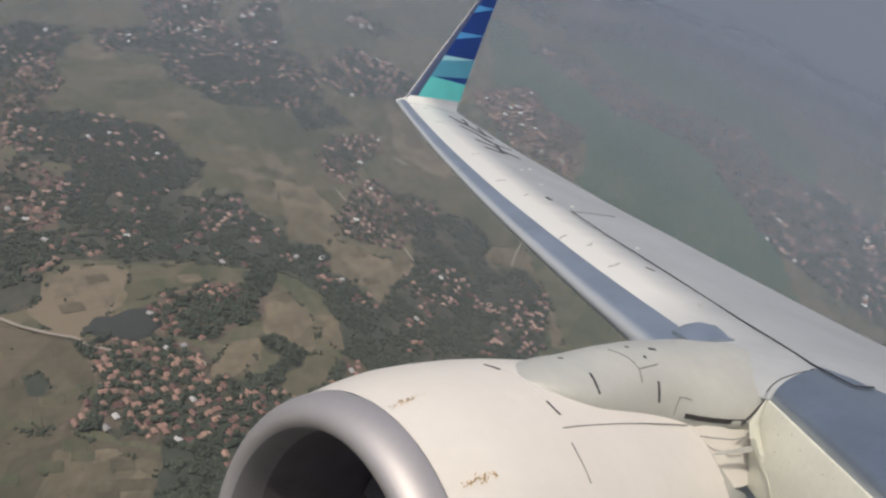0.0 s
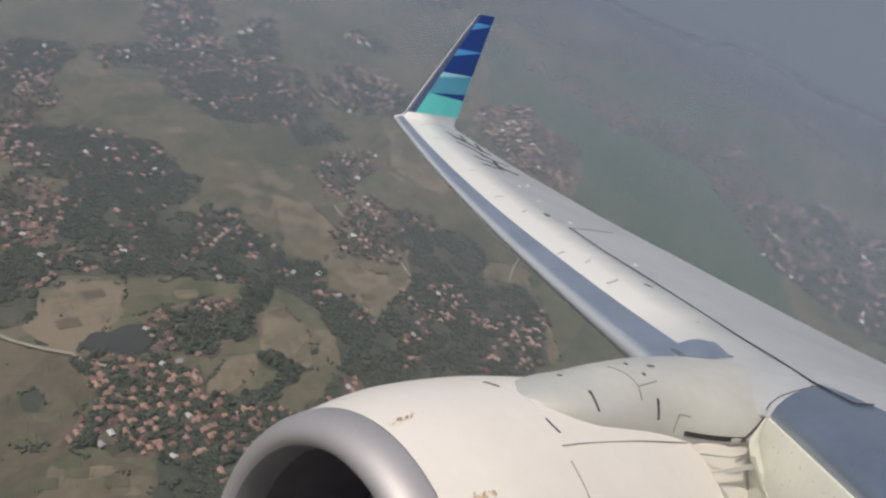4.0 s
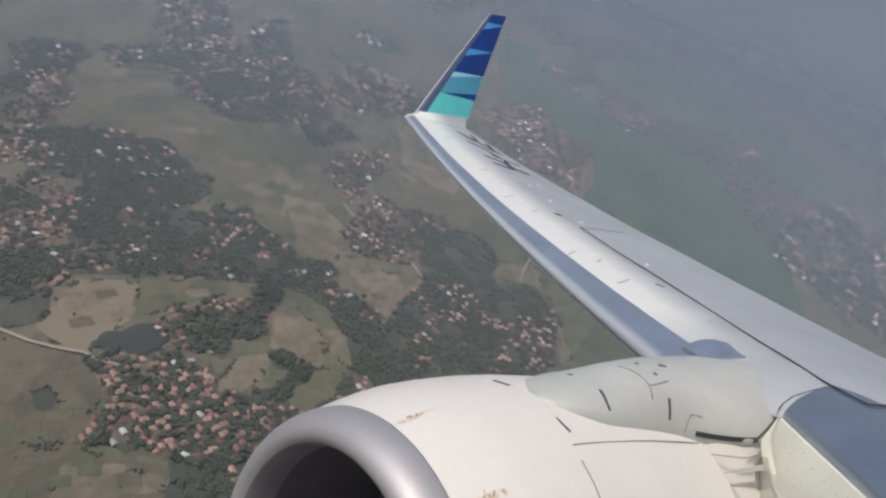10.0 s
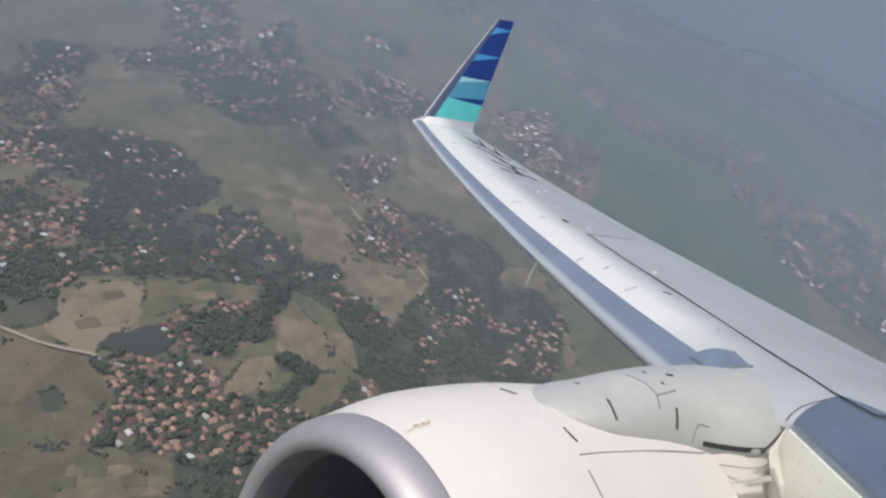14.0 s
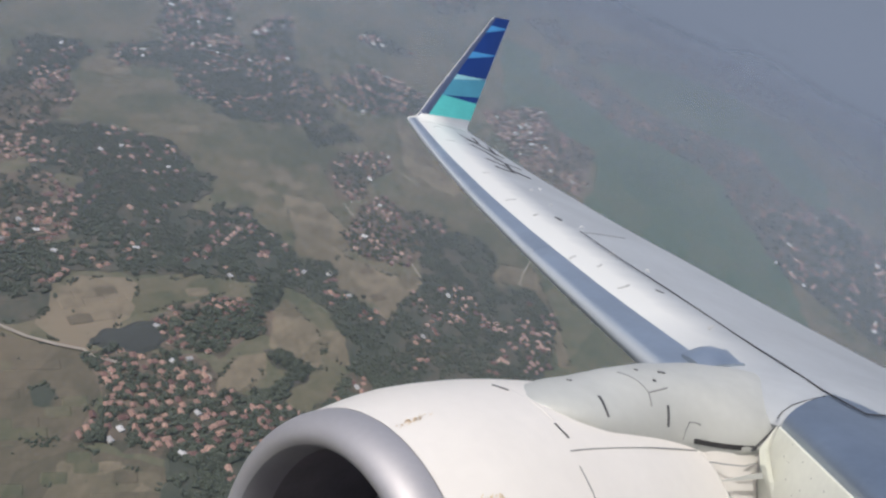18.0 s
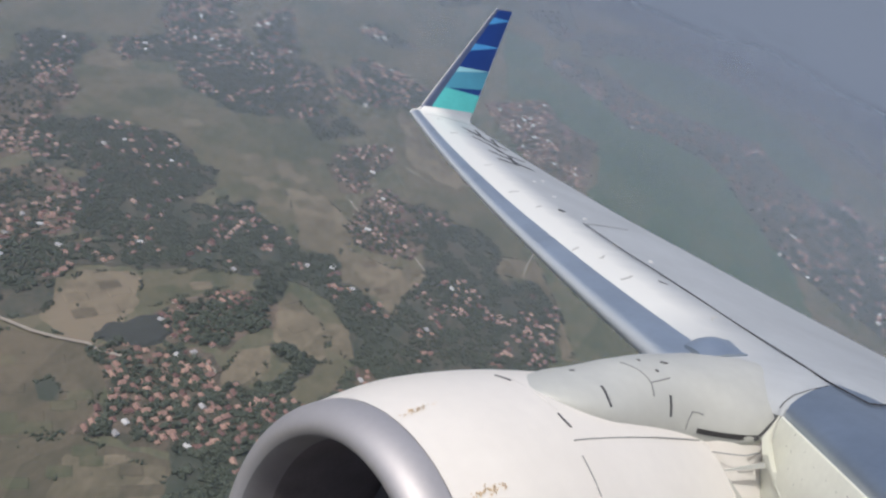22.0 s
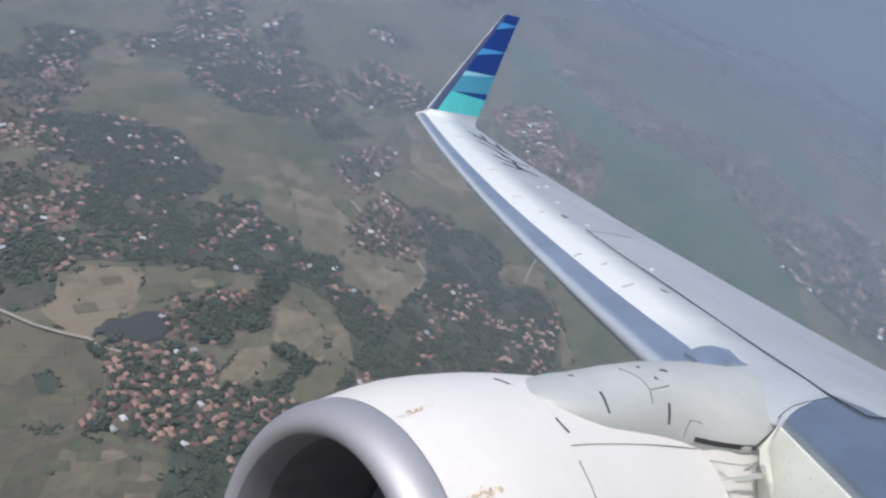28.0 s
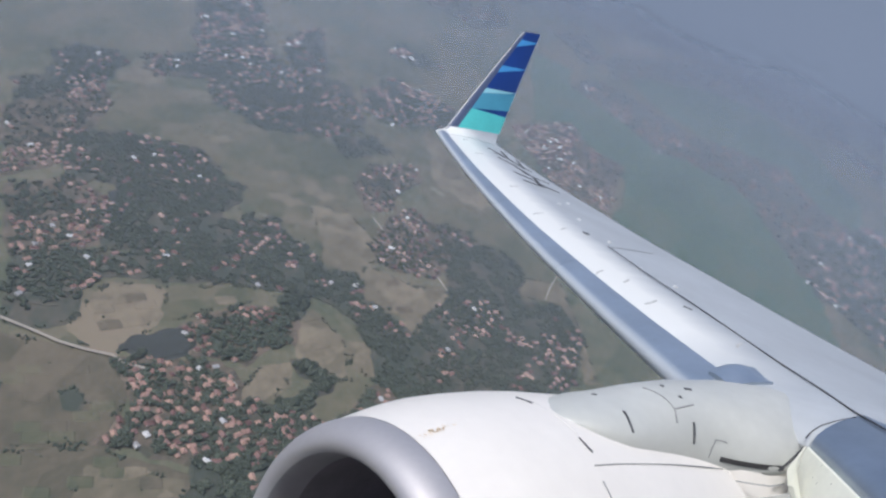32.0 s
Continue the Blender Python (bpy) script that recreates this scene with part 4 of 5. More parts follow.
grove([(-732, 1025), (-716, 1078), (-701, 1139), (-707, 1240), (-639, 1153), (-614, 1063), (-623, 1025), (-580, 945), (-610, 862)], 95, 0.55)
grove([(-814, 1256), (-810, 1318), (-752, 1364), (-712, 1326), (-710, 1228), (-699, 1135), (-734, 1052), (-788, 1125), (-752, 1170)], 24, 1.1)
grove([(-710, 1389), (-673, 1513), (-839, 1833), (-765, 2017), (-598, 1704), (-521, 1616), (-470, 1649), (-396, 1663), (-329, 1558), (-293, 1463), (-330, 1371), (-442, 1295), (-473, 1327), (-536, 1312), (-593, 1408), (-668, 1334)], 250, 0.75)
grove([(-359, 1671), (-334, 1810), (-254, 1827), (-150, 1771), (-135, 1670), (-257, 1546), (-323, 1567)], 85, 0.6)
grove([(-590, 1781), (-575, 1983), (-449, 1681), (-511, 1623)], 28, 0.9)
grove([(-402, 1993), (-387, 2103), (-266, 2064), (-250, 2028), (-317, 1961)], 26, 0.8)
grove([(-320, 1374), (-269, 1464), (-219, 1421), (-277, 1316)], 0, 1.0)
grove([(-230, 1232), (-237, 1325), (-161, 1411), (-141, 1354), (-164, 1243), (-145, 1212), (-186, 1164)], 34, 0.6)
grove([(-142, 1054), (-146, 1163), (-126, 1235), (-77, 1215), (-30, 1231), (-5, 1208), (-30, 1118), (-39, 1053), (-66, 1042), (-108, 1032)], 62, 0.65)
grove([(-30, 1118), (-6, 1203), (53, 1216), (88, 1179), (82, 1100), (123, 1093), (37, 1026), (-12, 1025)], 0, 1.2)
grove([(-155, 887), (-117, 925), (-82, 920), (-49, 908), (-26, 888), (-19, 969), (0, 1031), (83, 1082), (153, 1123), (200, 1068), (197, 985), (181, 870), (13, 763), (-34, 765), (-54, 799), (-89, 857), (-129, 882)], 110, 0.85)
grove([(-45, 766), (6, 793), (9, 750), (-61, 685), (-53, 721)], 8, 1.1)
grove([(-35, 1841), (100, 2026), (173, 1889), (246, 1891), (226, 1740), (218, 1575), (95, 1607)], 190, 0.4)
grove([(68, 2379), (253, 2213), (334, 2093), (483, 2160), (546, 2133), (595, 1946), (636, 1786), (674, 1622), (734, 1547), (827, 1443), (936, 1421), (1153, 2014), (1054, 2092), (922, 2078), (843, 2152), (780, 2252), (741, 2432), (612, 2421), (429, 2385), (305, 2516), (143, 2563)], 420, 0.35)
grove([(158, 2892), (404, 3295), (723, 3594), (986, 3774), (1172, 3521), (1107, 3138), (944, 3003), (777, 3067), (553, 3057), (327, 2850), (187, 2654)], 130, 0.5)
grove([(1516, 5727), (1961, 6775), (2257, 6501), (2530, 6247), (2226, 5353), (1717, 5122)], 90, 0.7)
grove([(-40, 2959), (69, 3119), (160, 2851), (105, 2717)], 26, 0.6)
grove([(863, 2095), (976, 2222), (1010, 2054), (1135, 2094), (1088, 1961), (905, 1899)], 50, 0.8)
grove([(-349, 2683), (-277, 3084), (-191, 2812), (-266, 2560)], 26, 0.6)
grove([(403, 2198), (556, 2223), (647, 2155), (572, 2077), (447, 2110)], 14, 1.0)

# hamlets strewn over the land all round
for k in range(90):
    x, y = rng.uniform(-3000, 5200), rng.uniform(-1800, 7500)
    if y < 330 or x < -0.62 * y - 360 or x > 0.5 * y + 500 or y > 2700:
        a, b, turn = rng.uniform(70, 230), rng.uniform(40, 110), rng.uniform(0, math.tau)
        if y > 2700:
            a, b = a * 1.7, b * 1.7
        loop = [(a * math.cos(t) * q, b * math.sin(t) * q) for t, q in [(i * math.tau / 9, rng.uniform(0.6, 1.3)) for i in range(9)]]
        grove([(int(x + u * math.cos(turn) - v * math.sin(turn)), int(y + u * math.sin(turn) + v * math.cos(turn))) for u, v in loop], int(a * b * rng.uniform(0.001, 0.005)), 0.8)


def scatter(g, count, wild=1.0):
    """Places in a grove whose rim wanders in and out."""
    xs, ys = zip(*g["corners"])
    reach = min(16.0, 0.07 * math.sqrt(g["area"])) * wild
    out, tries = [], 0
    while len(out) < count and tries < 40 * count + 200:
        tries += 1
        x, y = rng.uniform(min(xs) - reach, max(xs) + reach), rng.uniform(min(ys) - reach, max(ys) + reach)
        u = x + reach * (1.6 * noise.noise((x * 0.03, y * 0.03, 1.7)) + 0.9 * noise.noise((x * 0.09, y * 0.09, 4.1)))
        v = y + reach * (1.6 * noise.noise((x * 0.03, y * 0.03, 7.7)) + 0.9 * noise.noise((x * 0.09, y * 0.09, 2.1)))
        if inside(u, v, g["corners"]):
            out.append((x, y))
    return out


def clustered(x, y):
    """Houses stand in knots, with trees alone between them."""
    return noise.noise((x * 0.021, y * 0.021, 5.5)) + 0.5 * noise.noise((x * 0.06, y * 0.06, 8.5)) > 0.03


taken = {}


def near_house(x, y, reach):
    i, j = int(x // 8), int(y // 8)
    span = int(reach // 8) + 1
    return any(math.hypot(x - p, y - q) < reach for di in range(-span, span + 1) for dj in range(-span, span + 1) for p, q in taken.get((i + di, j + dj), ()))


spots = []
for g in GROVES:
    gap, built = (7.2 if g["away"] < 1000 else 10.5), 0
    for x, y in scatter(g, g["houses"] * 7, 0.4):
        if built >= g["houses"]:
            break
        if (g["houses"] / g["area"] > 0.004 or clustered(x, y)) and not near_house(x, y, gap):
            built += 1
            spots.append((x, y, g["turn"]))
            taken.setdefault((int(x // 8), int(y // 8)), []).append((x, y))
spots.sort(key=lambda p: math.hypot(p[0] + 120, p[1] - 300))
spots, far_spots = spots[:300], spots[300:]


def ico():
    bm = bmesh.new()
    bmesh.ops.create_icosphere(bm, subdivisions=1, radius=1)
    v = np.array([tuple(k.co) for k in bm.verts])
    f = np.array([[k.index for k in t.verts] for t in bm.faces])
    bm.free()
    return v, f


ICO_V, ICO_F = ico()


def lumps(name, centres, sizes, mat, parent=None, seed=1):
    """Many uneven leaf clumps as one mesh."""
    r = np.random.default_rng(seed)
    n, k = len(centres), len(ICO_V)
    v = ICO_V[None] * r.uniform(0.6, 1.3, (n, k, 1)) * np.asarray(sizes)[:, None, :] + np.asarray(centres)[:, None, :]
    faces = (ICO_F[None] + (np.arange(n) * k)[:, None, None]).reshape(-1, 3)
    me = bpy.data.meshes.new(name)
    me.from_pydata(v.reshape(-1, 3), [], faces.tolist())
    me.materials.append(mat)
    me.polygons.foreach_set("use_smooth", [True] * len(me.polygons))
    ob = new(name, me)
    ob.parent = parent
    return ob


def woods(name, near, far, area_each, clumps, label):
    """Crowns of several clumps each over low undergrowth, thinned round the houses, for groves between two distances."""
    centres, sizes = [], []
    for g in GROVES:
        if not near <= g["away"] < far:
            continue
        for x, y in scatter(g, int(g["area"] / area_each * g["thick"])):
            if near_house(x, y, 5.0) and rng.random() < 0.9:
                continue
            if noise.noise((x * 0.024, y * 0.024, 11.3)) + 0.6 * noise.noise((x * 0.06, y * 0.06, 3.9)) > 0.30:
                continue
            big = max(1.0, area_each / 22) ** 0.45
            h, s = rng.uniform(3.0, 7.0), rng.uniform(1.4, 3.2) * big
            for _ in range(clumps):
                a, d = rng.uniform(0, math.tau), s * rng.uniform(0, 1) ** 0.6
                q = s * rng.uniform(0.45, 0.85)
                centres.append((x + d * math.cos(a), y + d * math.sin(a), h * 0.55 + (s - d) * rng.uniform(0.1, 0.7)))
                sizes.append((q, q * rng.uniform(0.8, 1.2), q * rng.uniform(0.6, 0.9)))
    tagged(lumps(name, centres, sizes, LEAF, seed=len(centres)), label, "trees", kind="stuff")


woods("village_trees", 0, 820, 8, 6, "dark green trees crowding round village houses")
woods("grove_trees", 820, 1200, 15, 4, "dark green groves between dry fields")
woods("far_trees", 1200, 1900, 24, 3, "hazy green groves round far villages")
woods("distant_trees", 1900, 12000, 110, 2, "blue-green groves in the distant haze")


# fields, ponds, roads
HEIGHTS = iter(range(200))


def plot(corners, mat, label, z, name="field", category="field", ragged=6.0, skirt=6.0):
    """A piece of land with nearly straight, slightly ragged sides between its corners."""
    loop = []
    for (x0, y0), (x1, y1) in zip(corners, corners[1:] + corners[:1]):
        for k in range(8):
            x, y = x0 + (x1 - x0) * k / 8, y0 + (y1 - y0) * k / 8
            loop.append((x + ragged * noise.noise((x * 0.06, y * 0.06, 2.2)), y + ragged * noise.noise((x * 0.06, y * 0.06, 7.7))))
    bm = bmesh.new()
    mx, my = (sum(c[i] for c in loop) / len(loop) for i in (0, 1))
    low = [bm.verts.new((x + (x - mx) * skirt / math.hypot(x - mx, y - my), y + (y - my) * skirt / math.hypot(x - mx, y - my), -0.3)) for x, y in loop]
    top = [bm.verts.new((x, y, z)) for x, y in loop]
    bm.faces.new(top)
    for i in range(len(loop)):
        bm.faces.new((low[i], low[(i + 1) % len(loop)], top[(i + 1) % len(loop)], top[i]))
    bmesh.ops.recalc_face_normals(bm, faces=bm.faces)
    bmesh.ops.triangulate(bm, faces=[f for f in bm.faces if len(f.verts) > 4])
    return tagged(part(name, bm, mat, smooth=False), label, category, kind="structure")


HEDGES = []


def field(corners, mat, label):
    away = math.hypot(*corners[0])
    if away < 1250:
        HEDGES.extend(zip(corners, corners[1:] + corners[:1]))
    plot(corners, mat, label, (0.2 + 0.03 * next(HEIGHTS)) * max(1.0, away / 2000), ragged=6.0 if away < 1300 else 16.0)


field([(-370, 649), (-382, 716), (-381, 745), (-334, 776), (-317, 767), (-302, 713), (-304, 675), (-307, 644), (-344, 636)], STRAW, "pale dry stubble field beside a pond")
field([(-326, 783), (-244, 852), (-227, 826), (-262, 779), (-291, 726), (-311, 740)], BROWN, "olive stubble field along a grove")
field([(-174, 667), (-172, 715), (-145, 742), (-135, 707), (-142, 669), (-164, 655)], STRAW, "tan stubble plot ringed by trees")
field([(-174, 835), (-160, 858), (-107, 823), (-84, 776), (-82, 747), (-113, 762), (-140, 760), (-165, 801)], STRAW, "tan stubble field behind the village")
field([(-101, 826), (-75, 839), (-50, 817), (-49, 778), (-80, 782)], STRAW, "small tan stubble plot")
field([(-121, 697), (-106, 718), (-103, 688), (-116, 677)], STRAW, "bare tan yard among trees")
field([(-99, 677), (-91, 741), (-68, 768), (-50, 757), (-68, 666)], BROWN, "olive plot beside a grove")
field([(-418, 605), (-357, 624), (-307, 636), (-288, 621), (-265, 587), (-260, 549), (-255, 527), (-324, 479)], SOIL, "brown ploughed field beside the dirt road")
field([(-320, 561), (-313, 577), (-293, 569), (-290, 551), (-307, 546)], UNDERGROWTH, "dark weedy hollow in a field")
field([(-320, 474), (-253, 520), (-204, 528), (-160, 537), (-134, 475), (-269, 406)], SOIL, "brown dry paddy field")
field([(-248, 503), (-199, 519), (-164, 528), (-149, 484), (-233, 440)], STRAW, "dry tan stubble plot")
field([(-446, 651), (-393, 711), (-376, 664), (-385, 638), (-422, 619)], UNDERGROWTH, "dark green rice plot with a hedge")
field([(-584, 859), (-554, 871), (-517, 840), (-495, 791), (-512, 759)], UNDERGROWTH, "dark green rice plot beside houses")
field([(-180, 626), (-166, 650), (-162, 630), (-177, 614)], STRAW, "bare tan yard among houses")
field([(-122, 934), (-137, 1011), (-73, 1010), (-57, 1006), (-20, 1040), (-6, 999), (-19, 969), (-27, 891), (-41, 891), (-53, 928), (-92, 925)], STRAW, "tan stubble field between groves")
field([(-633, 1092), (-664, 1221), (-655, 1312), (-554, 1306), (-471, 1312), (-438, 1287), (-329, 1369), (-277, 1316), (-245, 1385), (-236, 1323), (-222, 1214), (-182, 1157), (-133, 1093), (-136, 1012), (-133, 969), (-191, 965), (-245, 992), (-301, 1041), (-346, 1040), (-379, 1095), (-442, 1127), (-538, 1124), (-600, 1070)], BROWN, "broad olive stubble field")
field([(-686, 1256), (-698, 1320), (-650, 1362), (-633, 1314), (-652, 1270)], STRAW, "dry tan plot at a grove")
field([(-262, 1106), (-217, 1141), (-152, 1092), (-118, 1066), (-136, 1012), (-133, 969), (-190, 973), (-212, 1021)], STRAW, "pale tan strip of stubble")
field([(-531, 1010), (-512, 1047), (-490, 1023), (-506, 990)], STRAW, "tan yard in a grove")
field([(-398, 905), (-371, 949), (-339, 935), (-337, 913), (-376, 881)], RICE, "green clearing in a grove")
field([(-289, 1498), (-156, 1644), (-7, 1467), (94, 1298), (152, 1195), (183, 1055), (153, 1123), (75, 1132), (0, 1224), (-79, 1220), (-145, 1350), (-221, 1419)], BROWN, "olive stubble field")
field([(90, 1164), (152, 1195), (200, 1068), (228, 966), (208, 953), (191, 1062), (153, 1127), (89, 1105)], STRAW, "dry olive strip")
field([(-77, 2568), (57, 2559), (72, 2372), (286, 2256), (401, 2147), (575, 2245), (615, 1930), (686, 1557), (684, 1382), (469, 1386), (227, 1497), (259, 1783), (243, 1899), (169, 1897), (106, 2048), (16, 1954)], RICE, "wide green rice field")
field([(245, 2768), (686, 3257), (903, 2795), (971, 2404), (899, 1989), (812, 2161), (757, 2470), (503, 2411), (342, 2537)], RICE, "hazy green rice field")
field([(-503, 2167), (-293, 2419), (-92, 2540), (-53, 2245), (-153, 1822), (-263, 1865), (-345, 1847), (-408, 1696), (-495, 1828)], BROWN, "hazy olive field")
field([(-979, 1355), (-884, 1644), (-790, 1712), (-687, 1516), (-716, 1399), (-719, 1338), (-813, 1322), (-856, 1190)], BROWN, "hazy olive field")
field([(83, 3500), (486, 4059), (730, 3656), (403, 3253), (154, 2977)], STRAW, "hazy tan field")
field([(-195, 1594), (-89, 1573), (23, 1410), (-21, 1339), (-104, 1365)], STRAW, "dry tan patch of stubble")


def parcels(corners, long, wide, deg, share, kinds):
    """Rice paddies of slightly different ripeness, laid out in a grid across a field."""
    mx, my = (sum(c[i] for c in corners) / len(corners) for i in (0, 1))
    c, s = math.cos(radians(deg)), math.sin(radians(deg))
    for i in range(-9, 10):
        for j in range(-9, 10):
            quad = []
            for a, b in ((-0.47, -0.46), (0.47, -0.46), (0.47, 0.46), (-0.47, 0.46)):
                u, v = (i + a + 0.3 * (j % 2)) * long, (j + b) * wide
                quad.append((mx + c * u - s * v, my + s * u + c * v))
            if all(inside(x, y, corners) for x, y in quad) and rng.random() < share:
                mat, words = kinds[int(rng.integers(len(kinds)))]
                plot(quad, mat, words, 1.08, ragged=1.2, skirt=3.5)


DRY, OLIVE, BARE = (STRAW, "pale dry paddy plot"), (BROWN, "olive paddy plot with stubble"), (SOIL, "bare brown paddy plot")
parcels([(-418, 605), (-357, 624), (-307, 636), (-288, 621), (-265, 587), (-260, 549), (-255, 527), (-324, 479)], 22, 13, 35, 0.35, (OLIVE, BARE, BARE))
parcels([(-320, 474), (-253, 520), (-204, 528), (-160, 537), (-134, 475), (-269, 406)], 20, 12, 30, 0.4, (DRY, BARE, OLIVE))
parcels([(-370, 649), (-382, 716), (-381, 745), (-334, 776), (-317, 767), (-302, 713), (-304, 675), (-307, 644), (-344, 636)], 24, 14, 50, 0.25, (DRY, DRY, BARE))
parcels([(-326, 783), (-244, 852), (-227, 826), (-262, 779), (-291, 726), (-311, 740)], 26, 14, 45, 0.4, (OLIVE, BARE, DRY))
parcels([(-633, 1092), (-664, 1221), (-655, 1312), (-554, 1306), (-471, 1312), (-438, 1287), (-329, 1369), (-277, 1316), (-245, 1385), (-236, 1323), (-222, 1214), (-182, 1157), (-133, 1093), (-136, 1012), (-133, 969), (-191, 965), (-245, 992), (-301, 1041), (-346, 1040), (-379, 1095), (-442, 1127), (-538, 1124), (-600, 1070)], 34, 20, 60, 0.35, (OLIVE, OLIVE, DRY))
parcels([(-122, 934), (-137, 1011), (-73, 1010), (-57, 1006), (-20, 1040), (-6, 999), (-19, 969), (-27, 891), (-41, 891), (-53, 928), (-92, 925)], 24, 14, 55, 0.4, (DRY, OLIVE, BARE))
parcels([(-174, 835), (-160, 858), (-107, 823), (-84, 776), (-82, 747), (-113, 762), (-140, 760), (-165, 801)], 22, 12, 60, 0.4, (DRY, BARE, OLIVE))
for k, g in enumerate(g for g in GROVES if g["away"] < 3500):
    plot(g["corners"], YARDS if g["houses"] / g["area"] > 0.002 else UNDERGROWTH, "brown yards and weeds between houses" if g["houses"] / g["area"] > 0.002 else "dark green weeds under grove trees", 1.15 + 0.025 * k + max(0, g["away"] - 1200) / 2500, "undergrowth", "undergrowth", 10.0 if g["away"] < 1300 else 22.0)
plot([(-306, 651), (-304, 685), (-270, 724), (-251, 704), (-249, 684), (-269, 662)], POND, "dark still pond beside a village", 2.4, "pond", "pond", 9.0)
plot([(-488, 918), (-493, 955), (-464, 922), (-441, 868), (-449, 856)], POND, "dark still pond between groves", 2.6, "pond", "pond", 9.0)


def hedges(rows):
    """Bushes in broken rows along the edges of fields, and single ones in the open."""
    centres, sizes = [], []
    for (x0, y0), (x1, y1) in rows:
        for k in range(int(math.hypot(x1 - x0, y1 - y0) / 1.3)):
            t = rng.random()
            x, y = x0 + (x1 - x0) * t, y0 + (y1 - y0) * t
            if noise.noise((x * 0.05, y * 0.05, 9.1)) < 0.1:
                continue
            q = rng.uniform(0.8, 1.9)
            centres.append((x + rng.normal(0, 1.6), y + rng.normal(0, 1.6), q * 0.7))
            sizes.append((q, q, q * 0.9))
    for _ in range(500):
        x, y = rng.uniform(-900, 500), rng.uniform(350, 1700)
        q = rng.uniform(0.7, 1.9)
        centres.append((x, y, q * 0.7))
        sizes.append((q, q, q))
    tagged(lumps("hedge_bushes", centres, sizes, LEAF, seed=5), "scattered green bushes and broken hedges along fields", "bushes", kind="stuff")


hedges(HEDGES)


def road(points, width, z=2.4):
    pts = [Vector((x, y, z)) for x, y in points]
    tagged(part("road", strip(pts, [Vector((0, 0, 1))] * len(pts), width, 0.0), DIRT_ROAD, smooth=False), "pale dirt road across dry fields", "road", kind="structure")


road([(-440, 622), (-419, 623), (-394, 624), (-363, 624), (-335, 629), (-309, 637), (-299, 634), (-276, 637), (-256, 642)], 4.0, 2.9)
road([(-203, 678), (-181, 671), (-177, 665)], 2.6, 2.9)
road([(-170, 1150), (-155, 1133), (-139, 1117)], 2.8, 2.9)
road([(-35, 1057), (-19, 1037), (-10, 1027)], 3.0, 2.9)
road([(-118, 1341), (-88, 1331)], 4.0, 2.9)
road([(143, 1212), (135, 1161), (133, 1121)], 2.4, 2.9)


# houses
def house_kind(w, d, h, rise, roof_mat, hip):
    base = new("house")
    bm = bmesh.new()
    bmesh.ops.create_cube(bm, size=1)
    bmesh.ops.scale(bm, vec=(w, d, h), verts=bm.verts)
    bmesh.ops.translate(bm, vec=(0, 0, h / 2), verts=bm.verts)
    part("wall", bm, PLASTER, base, smooth=False)
    bm = bmesh.new()
    W, D = w / 2 + 0.7, d / 2 + 0.7
    e = [bm.verts.new(p) for p in ((-W, -D, h - 0.25), (W, -D, h - 0.25), (W, D, h - 0.25), (-W, D, h - 0.25))]
    u = [bm.verts.new((x, y, h - 0.05)) for x, y in ((-W, -D), (W, -D), (W, D), (-W, D))]
    r = [bm.verts.new((-W + hip, 0, h + rise)), bm.verts.new((W - hip, 0, h + rise))]
    bm.faces.new(list(reversed(e)))
    for i in range(4):
        bm.faces.new((e[i], e[(i + 1) % 4], u[(i + 1) % 4], u[i]))
    bm.faces.new((u[0], u[1], r[1], r[0]))
    bm.faces.new((u[2], u[3], r[0], r[1]))
    bm.faces.new((u[1], u[2], r[1]))
    bm.faces.new((u[3], u[0], r[0]))
    part("roof", bm, roof_mat, base, smooth=False)
    return base


KINDS = [(6.4, 4.8, 2.8, 1.7, TILE_ROOF, 1.8), (8.2, 4.6, 3.0, 1.8, TILE_ROOF, 0.4), (5.6, 5.2, 2.8, 1.9, TILE_ROOF, 2.6), (9.2, 5.4, 3.0, 2.0, TILE_ROOF, 2.2),
         (4.8, 3.8, 2.6, 1.2, TILE_ROOF, 0.3), (6.5, 4.6, 3.2, 0.9, PALE_ROOF, 0.3)]
models = []
for k, q in enumerate(KINDS):
    models.append(tagged(house_kind(*q), "small house with a pale metal roof among trees" if q[4] is PALE_ROOF else "small plastered house with a red clay tile roof among trees",
                         "house", "village houses"))
for k, (x, y, deg) in enumerate(spots):
    kind = 5 if rng.random() < 0.06 else int(rng.integers(0, 5))
    m = pose(x, y, 0, 0, 0, deg + rng.choice([0, 90]) + rng.normal(0, 9))
    if k < 6:
        models[k].matrix_basis = m
    else:
        copy_thing(models[kind], m)


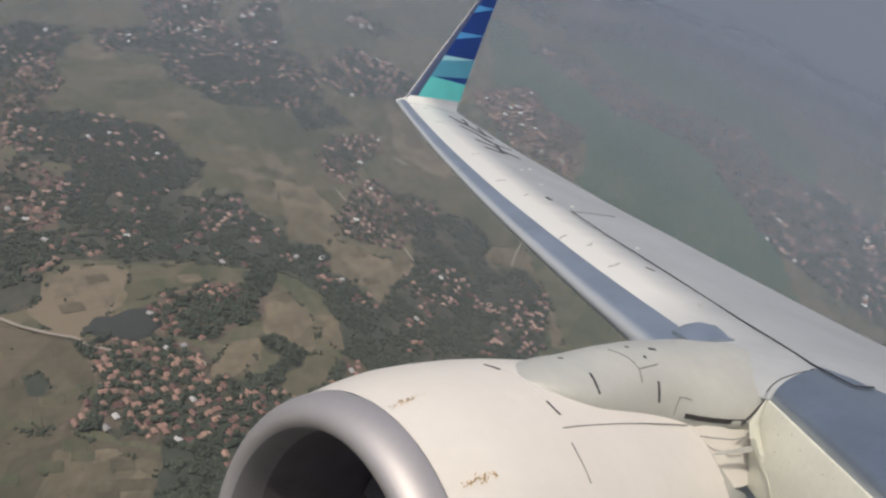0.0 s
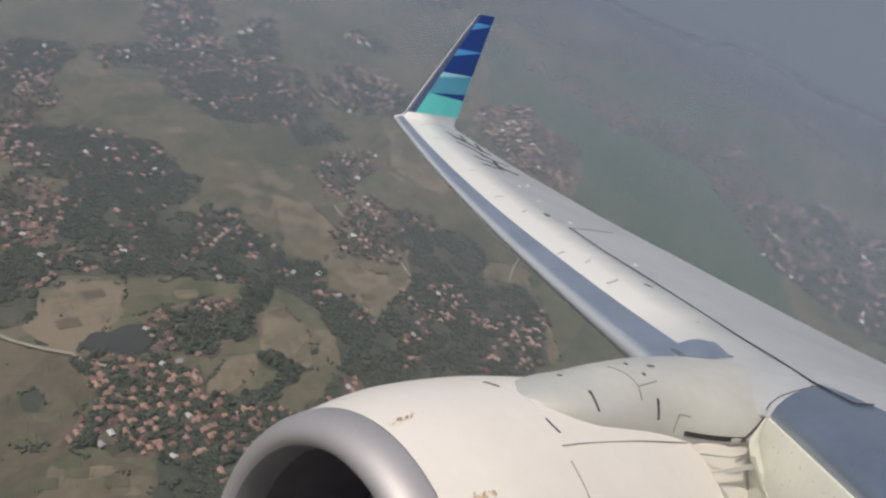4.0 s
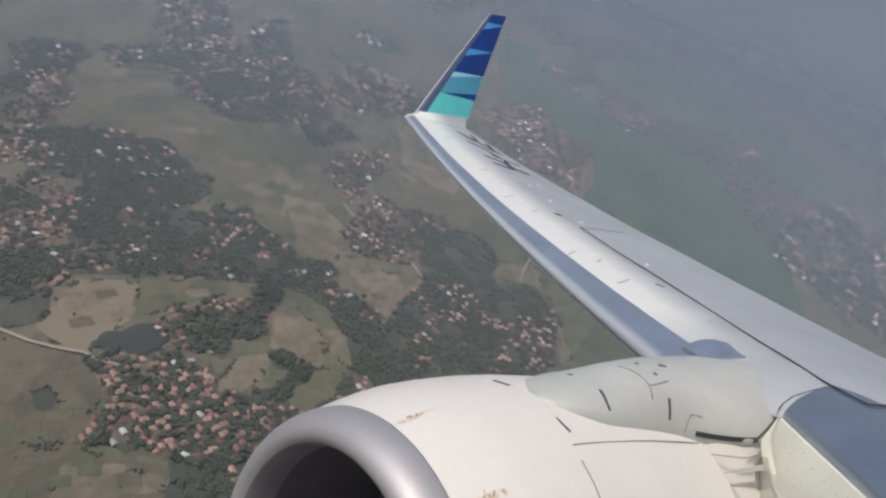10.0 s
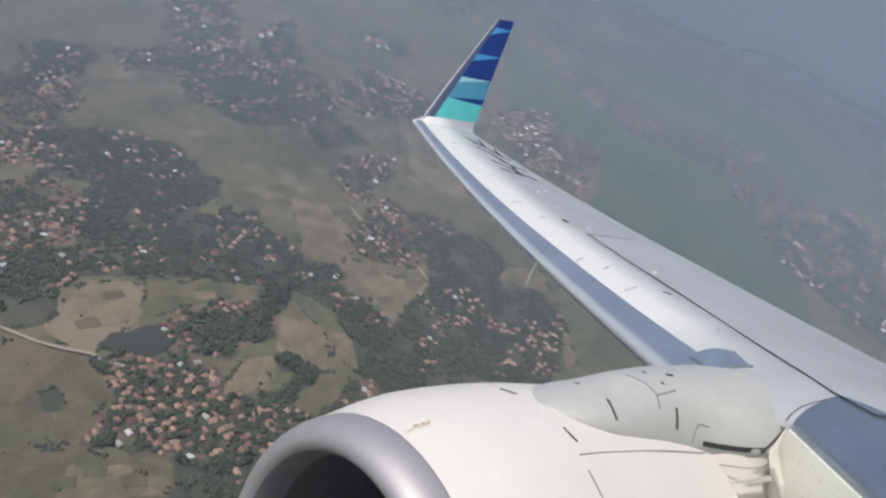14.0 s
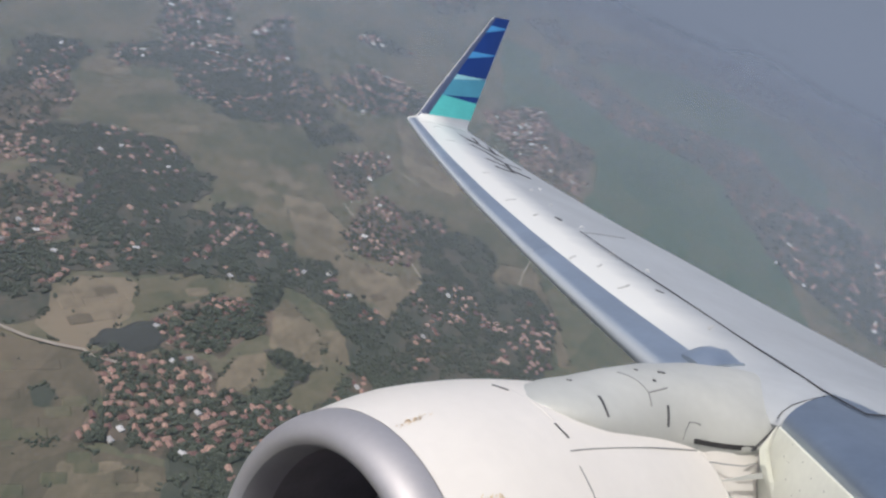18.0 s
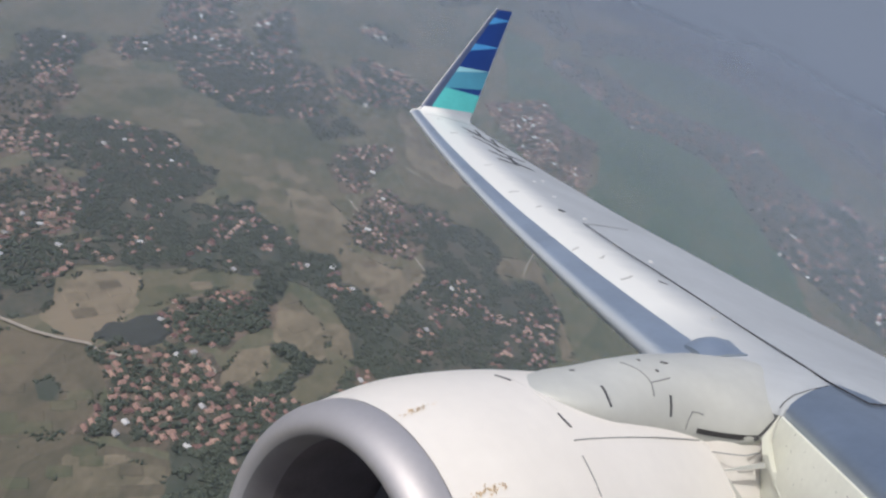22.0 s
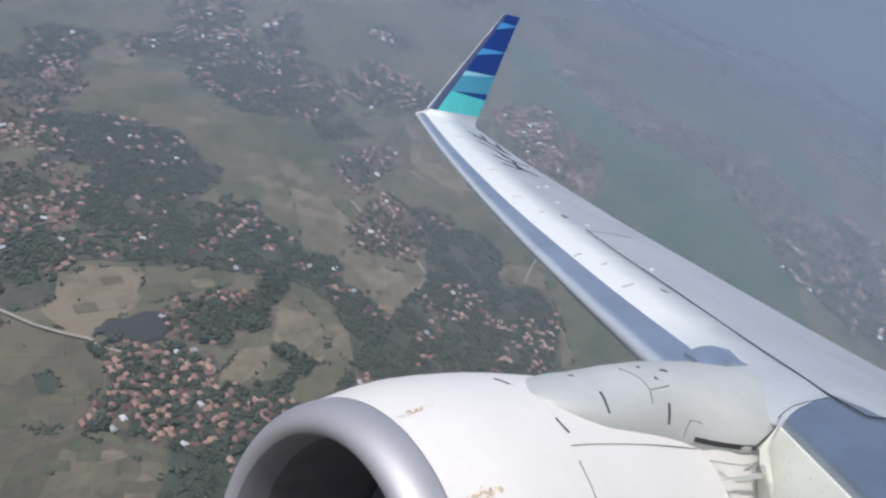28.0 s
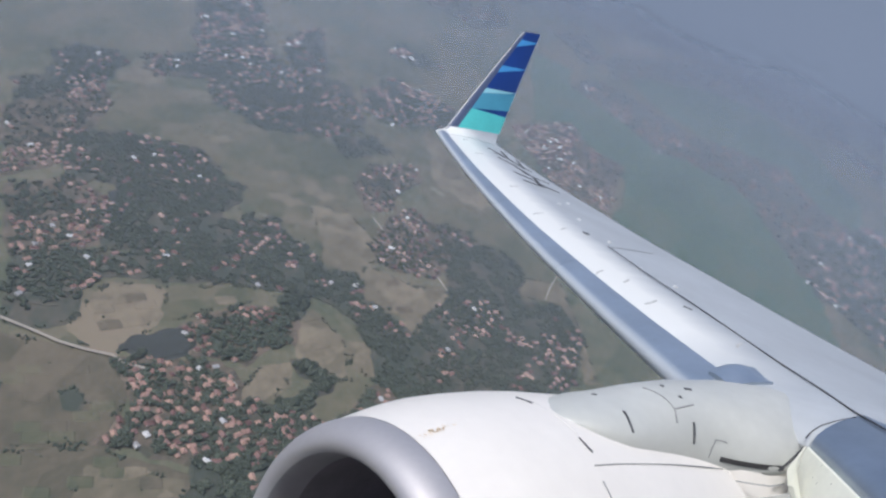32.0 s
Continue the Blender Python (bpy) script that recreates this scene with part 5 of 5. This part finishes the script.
def joined_houses(name, places, mat, label):
    v, f = [], []
    for x, y, deg in places:
        a = radians(deg + rng.choice([0, 90]) + rng.normal(0, 10))
        w, d, h, rise = rng.uniform(2.6, 5), rng.uniform(2.2, 3.7), 3.0, rng.uniform(1.6, 2.8)
        hip = rng.uniform(0.2, 3)
        if math.hypot(x, y) > 1700:
            w, d = w * 1.4, d * 1.4
        base = len(v)
        for px, py, pz in ((-w, -d, 0), (w, -d, 0), (w, d, 0), (-w, d, 0), (-w, -d, h), (w, -d, h), (w, d, h), (-w, d, h), (-w + hip, 0, h + rise), (w - hip, 0, h + rise)):
            v.append((x + px * math.cos(a) - py * math.sin(a), y + px * math.sin(a) + py * math.cos(a), pz))
        f += [tuple(base + i for i in q) for q in ((0, 1, 5, 4), (1, 2, 6, 5), (2, 3, 7, 6), (3, 0, 4, 7), (4, 5, 9, 8), (6, 7, 8, 9), (5, 6, 9), (7, 4, 8))]
    me = bpy.data.meshes.new(name)
    me.from_pydata(v, [], f)
    me.materials.append(mat)
    tagged(new(name, me), label, "houses", kind="stuff")


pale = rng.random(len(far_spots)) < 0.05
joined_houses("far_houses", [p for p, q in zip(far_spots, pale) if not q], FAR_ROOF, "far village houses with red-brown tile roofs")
joined_houses("far_pale_houses", [p for p, q in zip(far_spots, pale) if q], BRIGHT_ROOF, "far buildings with pale bright roofs")


# single tall trees that stand clear at the edges of the nearest village
def tree_kind(seed):
    r = np.random.default_rng(seed)
    base = new("tree")
    trunk = [[Vector((0.32 * w * math.cos(a) + 0.15 * z * 0.1, 0.32 * w * math.sin(a), z)) for a in [k * math.tau / 7 for k in range(7)]] for z, w in ((0, 1.2), (1.5, 0.9), (4, 0.65), (6.5, 0.35))]
    part("trunk", loft(trunk), BARK, base)
    for k in range(4):
        a = k * 1.6 + seed
        limb = [[Vector((math.cos(a) * d + 0.12 * w * math.cos(t), math.sin(a) * d + 0.12 * w * math.sin(t), z)) for t in (0, 2.1, 4.2)] for d, z, w in ((0, 3.2, 1.2), (1.0, 4.6, 0.8), (2.0, 5.6, 0.4))]
        part("limb", loft(limb), BARK, base)
    n = 34
    at = r.normal(0, 1, (n, 3)) * (1.5, 1.5, 1.1) + (0, 0, 6.6)
    size = r.uniform(0.7, 1.5, (n, 1)) * np.ones((1, 3))
    lumps("crown", at, size, LEAF, base, seed)
    return tagged(base, "broad-crowned green tree beside village houses", "tree", "village trees")


tree_models = [tree_kind(k + 3) for k in range(4)]
edge_spots = [p for g in GROVES[:5] for p in scatter(g, 18, 1.6) if not near_house(*p, 6.0)]
for k, (x, y) in enumerate(edge_spots):
    m = pose(x, y, 0, 0, 0, rng.uniform(0, 360))
    if k < 4:
        tree_models[k].matrix_basis = m
    else:
        copy_thing(tree_models[k % 4], m)
